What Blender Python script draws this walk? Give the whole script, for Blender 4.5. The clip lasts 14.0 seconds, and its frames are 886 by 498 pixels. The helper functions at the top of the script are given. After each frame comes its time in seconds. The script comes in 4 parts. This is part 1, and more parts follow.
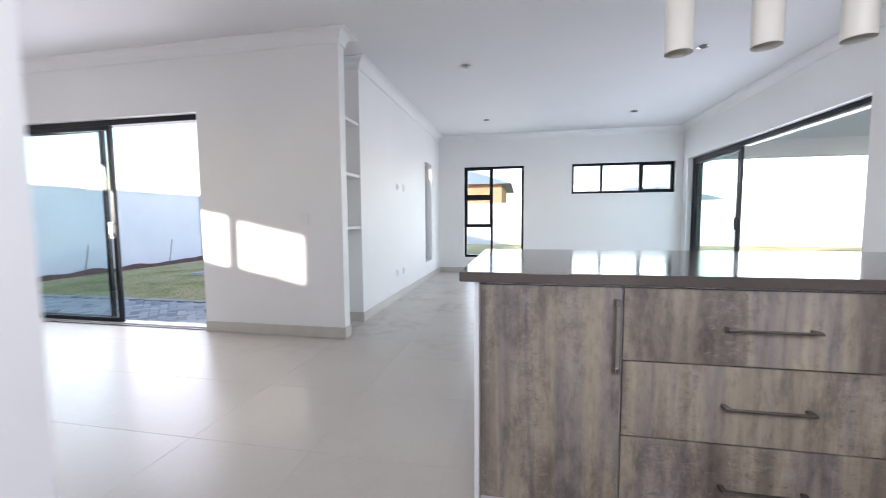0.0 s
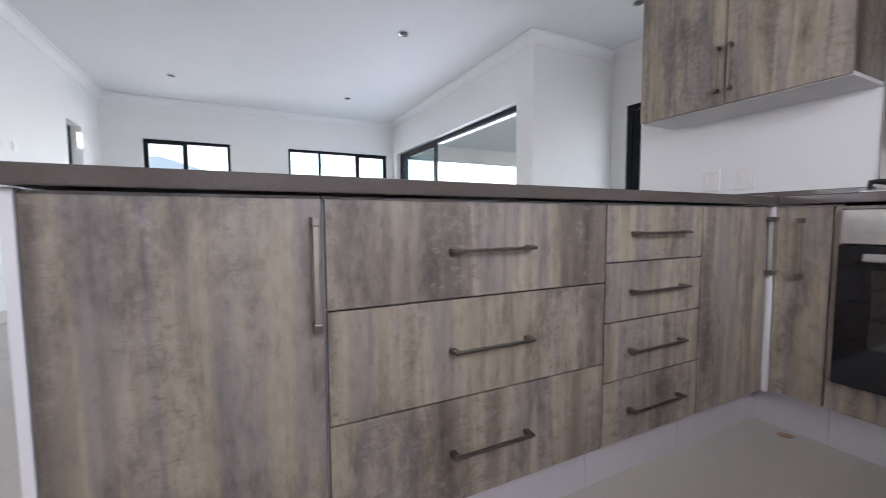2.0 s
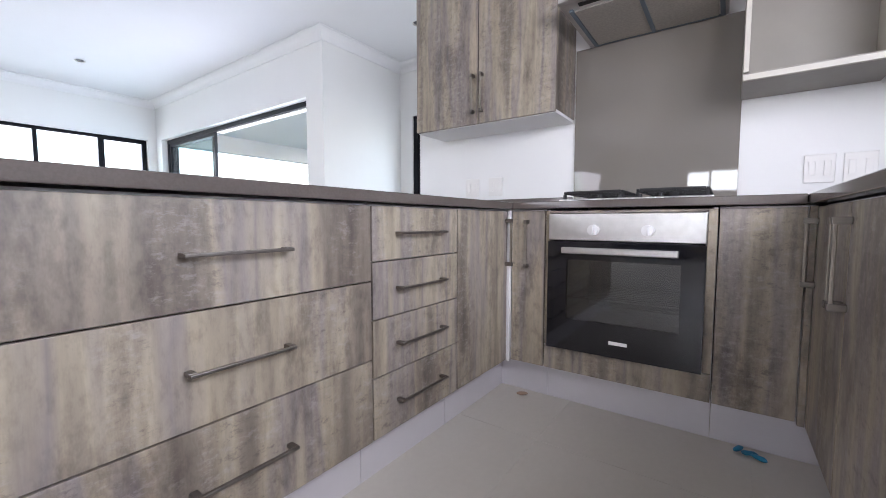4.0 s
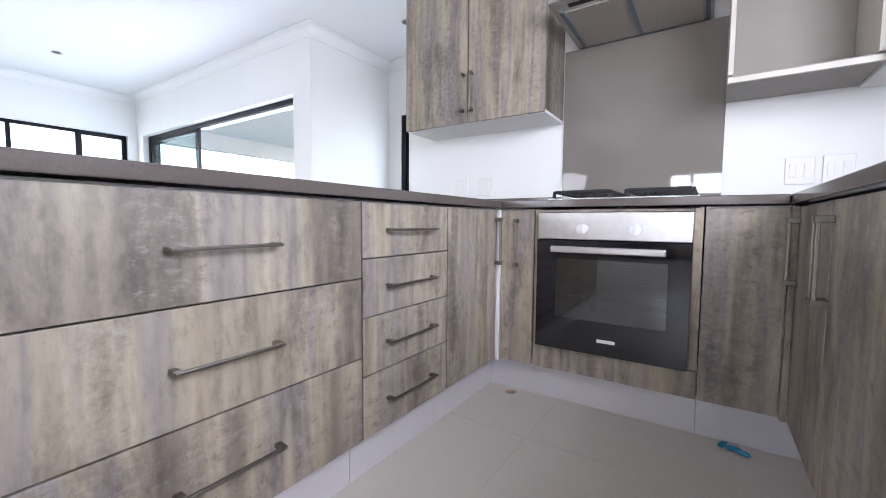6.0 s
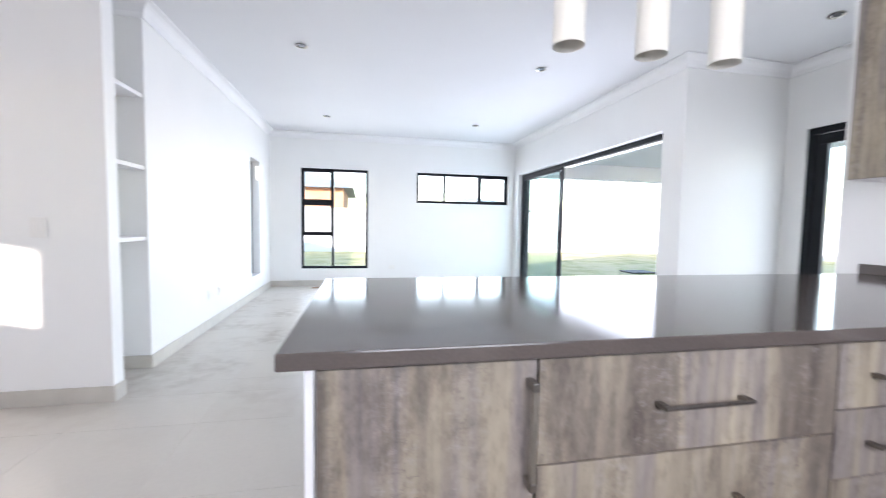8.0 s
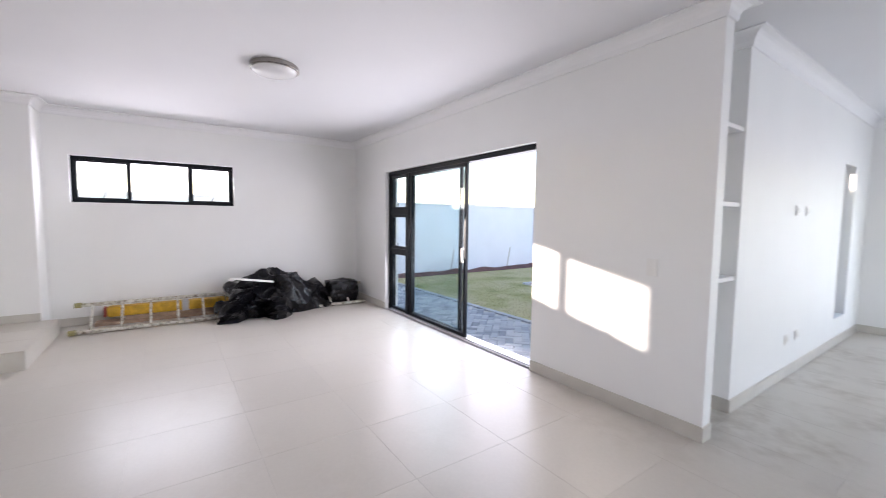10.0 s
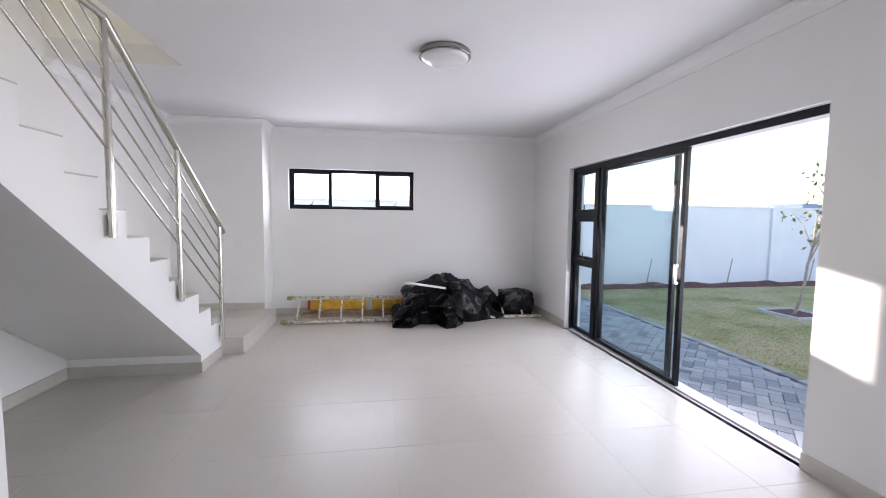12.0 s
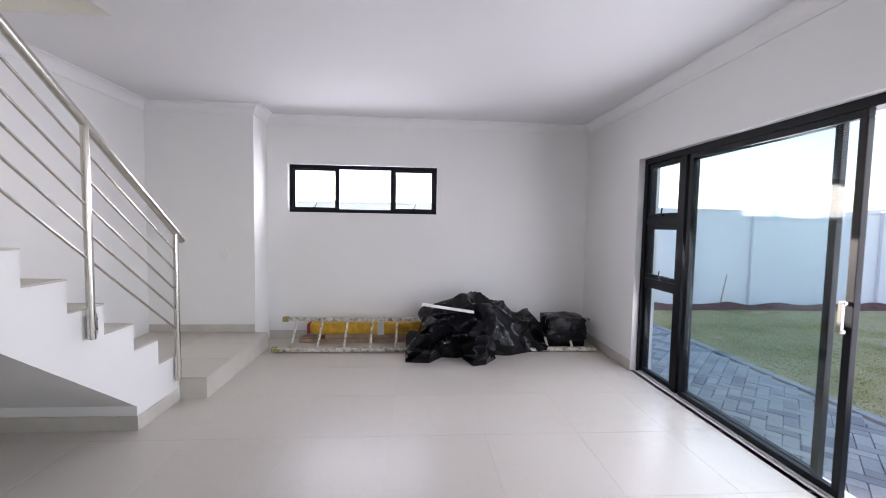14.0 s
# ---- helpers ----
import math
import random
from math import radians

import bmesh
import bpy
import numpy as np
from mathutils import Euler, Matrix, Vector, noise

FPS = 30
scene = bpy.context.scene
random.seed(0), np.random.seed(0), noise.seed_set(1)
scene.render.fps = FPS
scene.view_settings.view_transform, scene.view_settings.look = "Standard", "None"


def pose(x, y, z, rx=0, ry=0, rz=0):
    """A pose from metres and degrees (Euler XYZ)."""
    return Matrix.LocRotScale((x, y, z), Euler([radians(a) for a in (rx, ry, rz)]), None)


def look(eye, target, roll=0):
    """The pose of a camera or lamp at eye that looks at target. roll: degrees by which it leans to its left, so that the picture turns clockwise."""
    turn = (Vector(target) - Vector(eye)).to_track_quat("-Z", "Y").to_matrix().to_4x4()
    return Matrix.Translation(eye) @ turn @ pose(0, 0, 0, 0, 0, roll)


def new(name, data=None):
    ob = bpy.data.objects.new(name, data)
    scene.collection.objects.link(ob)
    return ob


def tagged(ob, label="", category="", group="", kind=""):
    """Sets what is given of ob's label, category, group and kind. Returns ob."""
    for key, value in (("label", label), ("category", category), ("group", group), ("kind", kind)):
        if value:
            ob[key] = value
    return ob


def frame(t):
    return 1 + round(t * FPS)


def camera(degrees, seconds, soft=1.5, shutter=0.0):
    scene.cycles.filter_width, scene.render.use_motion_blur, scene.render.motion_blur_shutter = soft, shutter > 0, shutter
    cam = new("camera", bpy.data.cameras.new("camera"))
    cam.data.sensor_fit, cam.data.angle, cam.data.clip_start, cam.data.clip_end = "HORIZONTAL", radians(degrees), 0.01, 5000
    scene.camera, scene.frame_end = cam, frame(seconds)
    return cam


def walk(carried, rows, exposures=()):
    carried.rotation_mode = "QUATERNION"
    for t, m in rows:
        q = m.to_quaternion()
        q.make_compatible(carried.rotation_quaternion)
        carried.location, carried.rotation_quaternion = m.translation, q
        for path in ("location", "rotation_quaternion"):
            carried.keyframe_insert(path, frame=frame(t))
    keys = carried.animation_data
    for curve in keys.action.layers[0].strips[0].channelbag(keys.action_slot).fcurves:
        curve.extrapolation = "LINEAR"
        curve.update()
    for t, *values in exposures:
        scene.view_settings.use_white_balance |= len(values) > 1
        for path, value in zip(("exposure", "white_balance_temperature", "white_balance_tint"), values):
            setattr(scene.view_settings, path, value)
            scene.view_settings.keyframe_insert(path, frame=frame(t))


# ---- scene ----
cam = camera(96.3, 14.0, soft=0.9, shutter=0.3)
PATH = [
    (0, (0.009, 0.039, 1.08), (-0.379, 1.995, 0.928), -0.4),
    (0.5, (0.086, 0.248, 0.981), (-0.04, 2.239, 0.835), -0.5),
    (1, (0.141, 0.385, 0.891), (0.33, 2.372, 0.751), -0.3),
    (1.5, (0.152, 0.47, 0.841), (0.713, 2.384, 0.698), -0.2),
    (2, (0.17, 0.507, 0.826), (1.07, 2.287, 0.685), -0.3),
    (2.5, (0.199, 0.51, 0.822), (1.386, 2.114, 0.685), -0.3),
    (3, (0.235, 0.488, 0.821), (1.645, 1.901, 0.683), -0.3),
    (3.5, (0.265, 0.466, 0.823), (1.827, 1.708, 0.685), -0.2),
    (3.7, (0.269, 0.454, 0.825), (1.87, 1.644, 0.683), -0.2),
    (6, (0.267, 0.469, 0.813), (1.927, 1.577, 0.677), 0.4),
    (6.5, (0.223, 0.468, 0.815), (1.653, 1.86, 0.684), 0.5),
    (7, (0.176, 0.486, 0.855), (1.365, 2.089, 0.723), 0.8),
    (7.5, (0.09, 0.526, 0.998), (0.937, 2.333, 0.87), 1.1),
    (8, (-0.037, 0.57, 1.138), (0.357, 2.527, 1.015), 1.0),
    (8.5, (-0.135, 0.51, 1.252), (-0.325, 2.497, 1.126), 1.0),
    (9, (-0.25, 0.504, 1.353), (-1.043, 2.334, 1.199), 1.3),
    (9.2, (-0.32, 0.532, 1.364), (-1.351, 2.24, 1.213), 1.2),
    (11.3, (-0.798, 0.703, 1.409), (-2.713, 1.259, 1.254), 0.6),
    (11.5, (-0.888, 0.753, 1.41), (-2.813, 1.272, 1.257), 0.8),
    (12, (-1.15, 0.907, 1.422), (-3.119, 1.223, 1.275), 0.7),
    (12.5, (-1.4, 0.991, 1.416), (-3.38, 1.233, 1.277), 0.8),
    (13, (-1.683, 1.052, 1.429), (-3.67, 1.239, 1.292), 0.8),
    (13.5, (-1.962, 1.135, 1.422), (-3.95, 1.308, 1.29), 0.7),
    (14, (-2.24, 1.175, 1.428), (-4.232, 1.309, 1.307), 1.0),
]
EXPOSURES = [
    (0, 2.15, 6300, 21), (1, 1.93, 6400, 23), (2, 2.08, 6330, 23), (3.5, 2.58, 6250, 22), (6, 2.98, 6080, 21), (7, 2.98, 6080, 21),
    (8, 2.8, 6250, 21), (9, 2.5, 6480, 23), (11.3, 2.08, 6270, 23), (14, 1.95, 6270, 23),
]
walk(cam, [(t, look(eye, target, roll)) for t, eye, target, roll in PATH], EXPOSURES)

# ---- world, sun and daylight ----
SUN_WAY = Vector((1.468, 1.0, -0.312)).normalized()
world = bpy.data.worlds.new("sky")
scene.world = world
world.use_nodes = True
wn = world.node_tree
sky = wn.nodes.new("ShaderNodeTexSky")
sky.sky_type, sky.sun_disc = "NISHITA", False
sky.sun_elevation = math.asin(-SUN_WAY.z)
sky.sun_rotation = math.atan2(-SUN_WAY.x, -SUN_WAY.y)
sky.dust_density = 0.4
wn.links.new(sky.outputs[0], wn.nodes["Background"].inputs[0])
wn.nodes["Background"].inputs[1].default_value = 0.15

sun = new("sun", bpy.data.lights.new("sun", "SUN"))
sun.data.energy, sun.data.angle, sun.data.color = 4.0, radians(0.5), (1.0, 0.9, 0.74)
sun.matrix_world = look((-20, -14, 8), Vector((-20, -14, 8)) + SUN_WAY)


def daylight(name, eye, target, width, height, watts, color=(0.9, 0.95, 1.0)):
    """Skylight entering by one opening."""
    lamp = new(name, bpy.data.lights.new(name, "AREA"))
    lamp.data.shape, lamp.data.size, lamp.data.size_y = "RECTANGLE", width, height
    lamp.data.energy, lamp.data.color = watts, color
    lamp.matrix_world = look(eye, target)
    return lamp


daylight("daylight_garden_door", (-4.5, 3.64, 1.2), (-3.7, 0, 0.5), 2.9, 1.7, 18, (0.97, 0.97, 1.0))
daylight("daylight_patio_door", (3.14, 5.9, 1.05), (0, 5.9, 1.0), 3.5, 2.0, 15, (0.82, 0.90, 1.0))
daylight("daylight_tall_window", (-0.54, 8.25, 1.2), (-0.54, 0, 1.2), 1.1, 1.7, 6, (0.92, 0.95, 1.0))
daylight("daylight_high_window", (1.83, 8.25, 1.82), (1.83, 0, 1.6), 1.7, 0.5, 3, (0.92, 0.95, 1.0))
daylight("daylight_back_door", (4.15, 3.1, 1.1), (0, 3.1, 1.0), 0.9, 1.9, 4, (0.9, 0.95, 1.0))
daylight("daylight_west_window", (-7.46, 0.51, 1.86), (0, 0.9, 0.2), 1.7, 0.5, 10, (0.97, 0.97, 1.0))
# fill lamp behind an added south window, brightens the kitchen fronts
daylight("fill_added_window", (0.7, -0.74, 1.62), (1.9, 1.1, 0.35), 1.8, 0.95, 11, (0.93, 0.96, 1.0))


# ---- materials ----
def material(name):
    m = bpy.data.materials.new(name)
    m.use_nodes = True
    return m, m.node_tree, m.node_tree.nodes["Principled BSDF"]


def link(nt, a, b):
    nt.links.new(a, b)


def noise_node(nt, scale, detail=4.0, stretch=(1, 1, 1), rough=0.55, offset=False):
    co = nt.nodes.new("ShaderNodeTexCoord")
    mp = nt.nodes.new("ShaderNodeMapping")
    mp.inputs["Scale"].default_value = stretch
    link(nt, co.outputs["Object"], mp.inputs["Vector"])
    if offset:
        info = nt.nodes.new("ShaderNodeObjectInfo")
        mul = nt.nodes.new("ShaderNodeMath")
        mul.operation = "MULTIPLY"
        mul.inputs[1].default_value = 37.0
        link(nt, info.outputs["Random"], mul.inputs[0])
        link(nt, mul.outputs[0], mp.inputs["Location"])
    n = nt.nodes.new("ShaderNodeTexNoise")
    n.inputs["Scale"].default_value, n.inputs["Detail"].default_value, n.inputs["Roughness"].default_value = scale, detail, rough
    link(nt, mp.outputs[0], n.inputs["Vector"])
    return n.outputs[0]


def ramp(nt, fac, stops):
    r = nt.nodes.new("ShaderNodeValToRGB")
    while len(r.color_ramp.elements) < len(stops):
        r.color_ramp.elements.new(0.5)
    for e, (p, c) in zip(r.color_ramp.elements, stops):
        e.position, e.color = p, (*c, 1)
    link(nt, fac, r.inputs[0])
    return r.outputs[0]


def mix(nt, fac, a, b, mode="MIX"):
    n = nt.nodes.new("ShaderNodeMix")
    n.data_type, n.blend_type = "RGBA", mode
    for value, slot in ((fac, 0), (a, 6), (b, 7)):
        if hasattr(value, "links"):
            link(nt, value, n.inputs[slot])
        else:
            n.inputs[slot].default_value = value if slot == 0 else (*value, 1)
    return n.outputs[2]


def bump(nt, bs, height, strength, distance=0.002):
    b = nt.nodes.new("ShaderNodeBump")
    b.inputs["Strength"].default_value, b.inputs["Distance"].default_value = strength, distance
    link(nt, height, b.inputs["Height"])
    link(nt, b.outputs[0], bs.inputs["Normal"])


def plain(name, color, rough=0.5, metal=0.0, vary=0.08, scale=6.0, fine=0.1, grain=90.0):
    """A painted or cast surface with a faint mottle, uneven gloss and fine relief."""
    m, nt, bs = material(name)
    broad = noise_node(nt, scale, 5)
    dark = tuple(c * (1 - vary) for c in color)
    light = tuple(min(1, c * (1 + vary)) for c in color)
    link(nt, ramp(nt, broad, [(0.3, dark), (0.7, light)]), bs.inputs["Base Color"])
    bs.inputs["Metallic"].default_value = metal
    r = nt.nodes.new("ShaderNodeMapRange")
    r.inputs[3].default_value, r.inputs[4].default_value = rough * 0.85, min(1, rough * 1.15)
    link(nt, noise_node(nt, scale * 3, 4), r.inputs[0])
    link(nt, r.outputs[0], bs.inputs["Roughness"])
    if fine:
        bump(nt, bs, noise_node(nt, grain, 3), fine, 0.001)
    return m


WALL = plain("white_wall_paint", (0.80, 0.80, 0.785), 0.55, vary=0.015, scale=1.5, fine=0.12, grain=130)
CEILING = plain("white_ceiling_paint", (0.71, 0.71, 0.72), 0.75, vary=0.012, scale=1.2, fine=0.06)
CORNICE = plain("white_plaster_cornice", (0.80, 0.80, 0.80), 0.6, vary=0.01, fine=0.04)
SKIRT = plain("beige_tile_skirting", (0.53, 0.505, 0.455), 0.35, vary=0.07, scale=5)
BLACK = plain("black_powder_coat", (0.005, 0.007, 0.010), 0.42, vary=0.2, fine=0.05, grain=300)
ALLOY = plain("anodised_alloy", (0.55, 0.55, 0.56), 0.5, 0.6, 0.05, 12, 0.03)
BLACK.node_tree.nodes["Principled BSDF"].inputs["Specular IOR Level"].default_value = 0.2
CHROME = plain("brushed_steel", (0.60, 0.58, 0.53), 0.24, 1.0, 0.05, 20, 0.05, 200)
STEEL = plain("stainless_panel", (0.62, 0.61, 0.60), 0.3, 1.0, 0.06, 30, 0.04, 260)
HANDLE = plain("dark_nickel", (0.21, 0.19, 0.17), 0.4, 1.0, 0.15, 40, 0.05, 200)
WHITE_BOARD = plain("white_melamine", (0.74, 0.73, 0.73), 0.42, vary=0.02, scale=4, fine=0.03)
KICK = plain("silver_plinth", (0.60, 0.58, 0.60), 0.4, 0.15, 0.05, 3, 0.03)
PLASTIC = plain("white_plastic", (0.78, 0.77, 0.74), 0.35, vary=0.02, fine=0)
TAUPE = plain("taupe_glass_splashback", (0.185, 0.168, 0.145), 0.035, vary=0.03, scale=2, fine=0)
CREAM = plain("cream_board_edge", (0.52, 0.49, 0.43), 0.45, vary=0.03, fine=0.03)
TAUPE_BOARD = plain("taupe_melamine", (0.30, 0.278, 0.245), 0.5, vary=0.04, scale=6, fine=0.05)
BLACK_GLASS = plain("black_oven_glass", (0.008, 0.008, 0.010), 0.06, vary=0.1, fine=0)
IRON = plain("cast_iron", (0.02, 0.02, 0.02), 0.6, 0.3, 0.2, 60, 0.2, 200)
GROUT = plain("grey_grout", (0.50, 0.475, 0.43), 0.6, vary=0.08, scale=20)
BOUNDARY = plain("pale_grey_plaster", (0.75, 0.755, 0.80), 0.85, vary=0.05, scale=0.8, fine=0.3, grain=40)
ROOF = plain("blue_grey_roof_sheet", (0.24, 0.29, 0.33), 0.5, vary=0.1)
BRICK_FAR = plain("orange_face_brick", (0.42, 0.22, 0.13), 0.85, vary=0.2, scale=4)
SOIL = plain("dark_red_soil", (0.13, 0.055, 0.045), 0.95, vary=0.4, scale=9, fine=0.8, grain=30)
KERB = plain("concrete_edging", (0.52, 0.51, 0.50), 0.85, vary=0.12, scale=10, fine=0.3)
BARK = plain("pale_bark", (0.36, 0.31, 0.25), 0.85, vary=0.25, scale=30, fine=0.6, grain=60)
YELLOW = plain("yellow_paint_worn", (0.62, 0.36, 0.03), 0.45, vary=0.22, scale=14, fine=0.15)
TIMBER = plain("raw_timber", (0.36, 0.25, 0.17), 0.7, vary=0.25, scale=12, fine=0.3)
BLUE_BIT = plain("blue_plastic_scrap", (0.01, 0.19, 0.32), 0.4, vary=0.1, fine=0)
RED = plain("red_plastic_cap", (0.32, 0.04, 0.03), 0.5, vary=0.1, fine=0)
SHADE = plain("white_metal_shade", (0.78, 0.76, 0.70), 0.4, vary=0.02, fine=0)
LENS = plain("dark_lamp_lens", (0.10, 0.10, 0.11), 0.25, vary=0.2, fine=0)
OPAL = plain("opal_lamp_glass", (0.72, 0.72, 0.72), 0.2, vary=0.01, fine=0)


def laminate():
    """Grey-brown weathered timber print: upright planks of tone, fine streaks, crosswise saw flecks and worn dark blotches."""
    m, nt, bs = material("weathered_timber_laminate")
    bands = noise_node(nt, 5.0, 3, (1, 1, 0.07), 0.6, True)
    streak = noise_node(nt, 30.0, 5, (1, 1, 0.045), 0.62, True)
    blot = noise_node(nt, 5.5, 6, (1, 1, 0.45), 0.74, True)
    row = noise_node(nt, 9.0, 2, (1, 1, 0.10), 0.5, True)
    tick = noise_node(nt, 30.0, 5, (0.8, 0.8, 1.5), 0.78, True)
    fleck = noise_node(nt, 60.0, 3, (1, 1, 0.35), 0.7, True)
    base = ramp(nt, bands, [(0.30, (0.120, 0.098, 0.080)), (0.40, (0.215, 0.182, 0.145)), (0.47, (0.345, 0.295, 0.218)), (0.53, (0.236, 0.205, 0.190)), (0.60, (0.375, 0.322, 0.240)), (0.70, (0.175, 0.148, 0.122))])
    lines = ramp(nt, streak, [(0.32, (0.60, 0.58, 0.57)), (0.52, (1, 1, 1)), (0.72, (1.08, 1.05, 1.02))])
    c = mix(nt, 0.5, base, lines, "MULTIPLY")
    shade = ramp(nt, blot, [(0.36, (0.36, 0.33, 0.35)), (0.48, (0.90, 0.89, 0.90)), (0.62, (1.08, 1.07, 1.05))])
    c = mix(nt, 0.72, c, shade, "MULTIPLY")
    where = ramp(nt, row, [(0.44, (0, 0, 0)), (0.56, (1, 1, 1))])
    pale = ramp(nt, tick, [(0.52, (0, 0, 0)), (0.66, (0.34, 0.34, 0.34))])
    c = mix(nt, mix(nt, 1.0, pale, where, "MULTIPLY"), c, (0.40, 0.37, 0.36))
    pit = ramp(nt, tick, [(0.33, (0.60, 0.60, 0.60)), (0.45, (0, 0, 0))])
    c = mix(nt, mix(nt, 1.0, pit, where, "MULTIPLY"), c, (0.10, 0.082, 0.078))
    c = mix(nt, 0.35, c, ramp(nt, fleck, [(0.36, (0.62, 0.61, 0.60)), (0.5, (1, 1, 1)), (0.66, (1.15, 1.13, 1.11))]), "MULTIPLY")
    link(nt, c, bs.inputs["Base Color"])
    r = nt.nodes.new("ShaderNodeMapRange")
    r.inputs[3].default_value, r.inputs[4].default_value = 0.36, 0.54
    link(nt, streak, r.inputs[0])
    link(nt, r.outputs[0], bs.inputs["Roughness"])
    bump(nt, bs, streak, 0.25, 0.001)
    return m


def stone_top(name, color, rough):
    m, nt, bs = material(name)
    speck = noise_node(nt, 220, 3)
    cloud = noise_node(nt, 4, 5)
    c = ramp(nt, speck, [(0.35, tuple(v * 0.93 for v in color)), (0.65, tuple(v * 1.06 for v in color))])
    c = mix(nt, 0.5, c, ramp(nt, cloud, [(0.35, (0.85, 0.85, 0.85)), (0.65, (1.1, 1.08, 1.06))]), "MULTIPLY")
    link(nt, c, bs.inputs["Base Color"])
    bs.inputs["Roughness"].default_value = rough
    return m


def tile_mat():
    """Polished porcelain, each tile a little different, with a thin film of building dust."""
    m, nt, bs = material("pale_porcelain_tile")
    info = nt.nodes.new("ShaderNodeObjectInfo")
    geo = nt.nodes.new("ShaderNodeNewGeometry")

    def world_noise(scale, detail):
        n = nt.nodes.new("ShaderNodeTexNoise")
        n.inputs["Scale"].default_value, n.inputs["Detail"].default_value = scale, detail
        link(nt, geo.outputs["Position"], n.inputs["Vector"])
        return n.outputs[0]

    film, fine = world_noise(0.7, 1), world_noise(45, 2)
    c = ramp(nt, film, [(0.2, (0.510, 0.475, 0.418)), (0.8, (0.575, 0.542, 0.488))])
    c = mix(nt, 0.22, c, ramp(nt, fine, [(0.2, (0.85, 0.85, 0.85)), (0.8, (1.06, 1.06, 1.06))]), "MULTIPLY")
    patch, grit = world_noise(1.7, 6), world_noise(9, 5)
    soil = mix(nt, 1.0, ramp(nt, patch, [(0.44, (0, 0, 0)), (0.62, (1, 1, 1))]), ramp(nt, grit, [(0.38, (0, 0, 0)), (0.62, (0.62, 0.62, 0.62))]), "MULTIPLY")
    # the lounge beyond the pillar has not been swept yet
    sep = nt.nodes.new("ShaderNodeSeparateXYZ")
    link(nt, geo.outputs["Position"], sep.inputs[0])
    swept = nt.nodes.new("ShaderNodeMapRange")
    swept.inputs[1].default_value, swept.inputs[2].default_value = 2.6, 4.0
    swept.inputs[3].default_value, swept.inputs[4].default_value = 0.12, 1.0
    link(nt, sep.outputs["Y"], swept.inputs[0])
    amount = nt.nodes.new("ShaderNodeMath")
    amount.operation = "MULTIPLY"
    link(nt, soil, amount.inputs[0])
    link(nt, swept.outputs[0], amount.inputs[1])
    c = mix(nt, amount.outputs[0], c, (0.33, 0.28, 0.225))
    c = mix(nt, 0.08, c, ramp(nt, info.outputs["Random"], [(0, (0.6, 0.6, 0.6)), (1, (1, 1, 1))]), "MULTIPLY")
    link(nt, c, bs.inputs["Base Color"])
    bs.inputs["Roughness"].default_value = 0.31
    bs.inputs["Specular IOR Level"].default_value = 0.33
    return m


def grass_mat():
    m, nt, bs = material("winter_lawn")
    a, b = noise_node(nt, 1.3, 6), noise_node(nt, 45, 4)
    c = ramp(nt, a, [(0.28, (0.22, 0.245, 0.085)), (0.42, (0.40, 0.37, 0.165)), (0.56, (0.53, 0.46, 0.27))])
    c = mix(nt, 0.7, c, ramp(nt, b, [(0.3, (0.45, 0.5, 0.4)), (0.7, (1.2, 1.15, 1.0))]), "MULTIPLY")
    link(nt, c, bs.inputs["Base Color"])
    bs.inputs["Roughness"].default_value = 0.9
    bump(nt, bs, b, 0.9, 0.02)
    return m


def paver_mat():
    m, nt, bs = material("blue_grey_clay_paver")
    info = nt.nodes.new("ShaderNodeObjectInfo")
    geo = nt.nodes.new("ShaderNodeNewGeometry")
    add = nt.nodes.new("ShaderNodeMath")
    link(nt, info.outputs["Random"], add.inputs[0])
    link(nt, geo.outputs["Random Per Island"], add.inputs[1])
    fr = nt.nodes.new("ShaderNodeMath")
    fr.operation = "FRACT"
    link(nt, add.outputs[0], fr.inputs[0])
    c = ramp(nt, fr.outputs[0], [(0, (0.23, 0.24, 0.26)), (0.35, (0.37, 0.38, 0.40)), (1, (0.50, 0.50, 0.50))])
    c = mix(nt, 0.5, c, ramp(nt, noise_node(nt, 40, 4), [(0.3, (0.7, 0.7, 0.7)), (0.7, (1.1, 1.1, 1.1))]), "MULTIPLY")
    link(nt, c, bs.inputs["Base Color"])
    bs.inputs["Roughness"].default_value = 0.7
    bump(nt, bs, noise_node(nt, 120, 3), 0.3)
    return m


def bag_mat():
    m, nt, bs = material("black_polythene")
    link(nt, ramp(nt, noise_node(nt, 9, 4), [(0.3, (0.004, 0.004, 0.005)), (0.7, (0.010, 0.010, 0.012))]), bs.inputs["Base Color"])
    bs.inputs["Roughness"].default_value = 0.19
    bs.inputs["Specular IOR Level"].default_value = 0.27
    bump(nt, bs, noise_node(nt, 16, 3), 0.3, 0.012)
    return m


def ladder_mat():
    m, nt, bs = material("paint_spattered_aluminium")
    s = noise_node(nt, 22, 6, (1, 1, 1), 0.7)
    link(nt, ramp(nt, s, [(0.38, (0.20, 0.17, 0.12)), (0.47, (0.48, 0.45, 0.38)), (0.62, (0.68, 0.66, 0.60))]), bs.inputs["Base Color"])
    bs.inputs["Metallic"].default_value, bs.inputs["Roughness"].default_value = 0.25, 0.55
    bump(nt, bs, s, 0.4, 0.002)
    return m


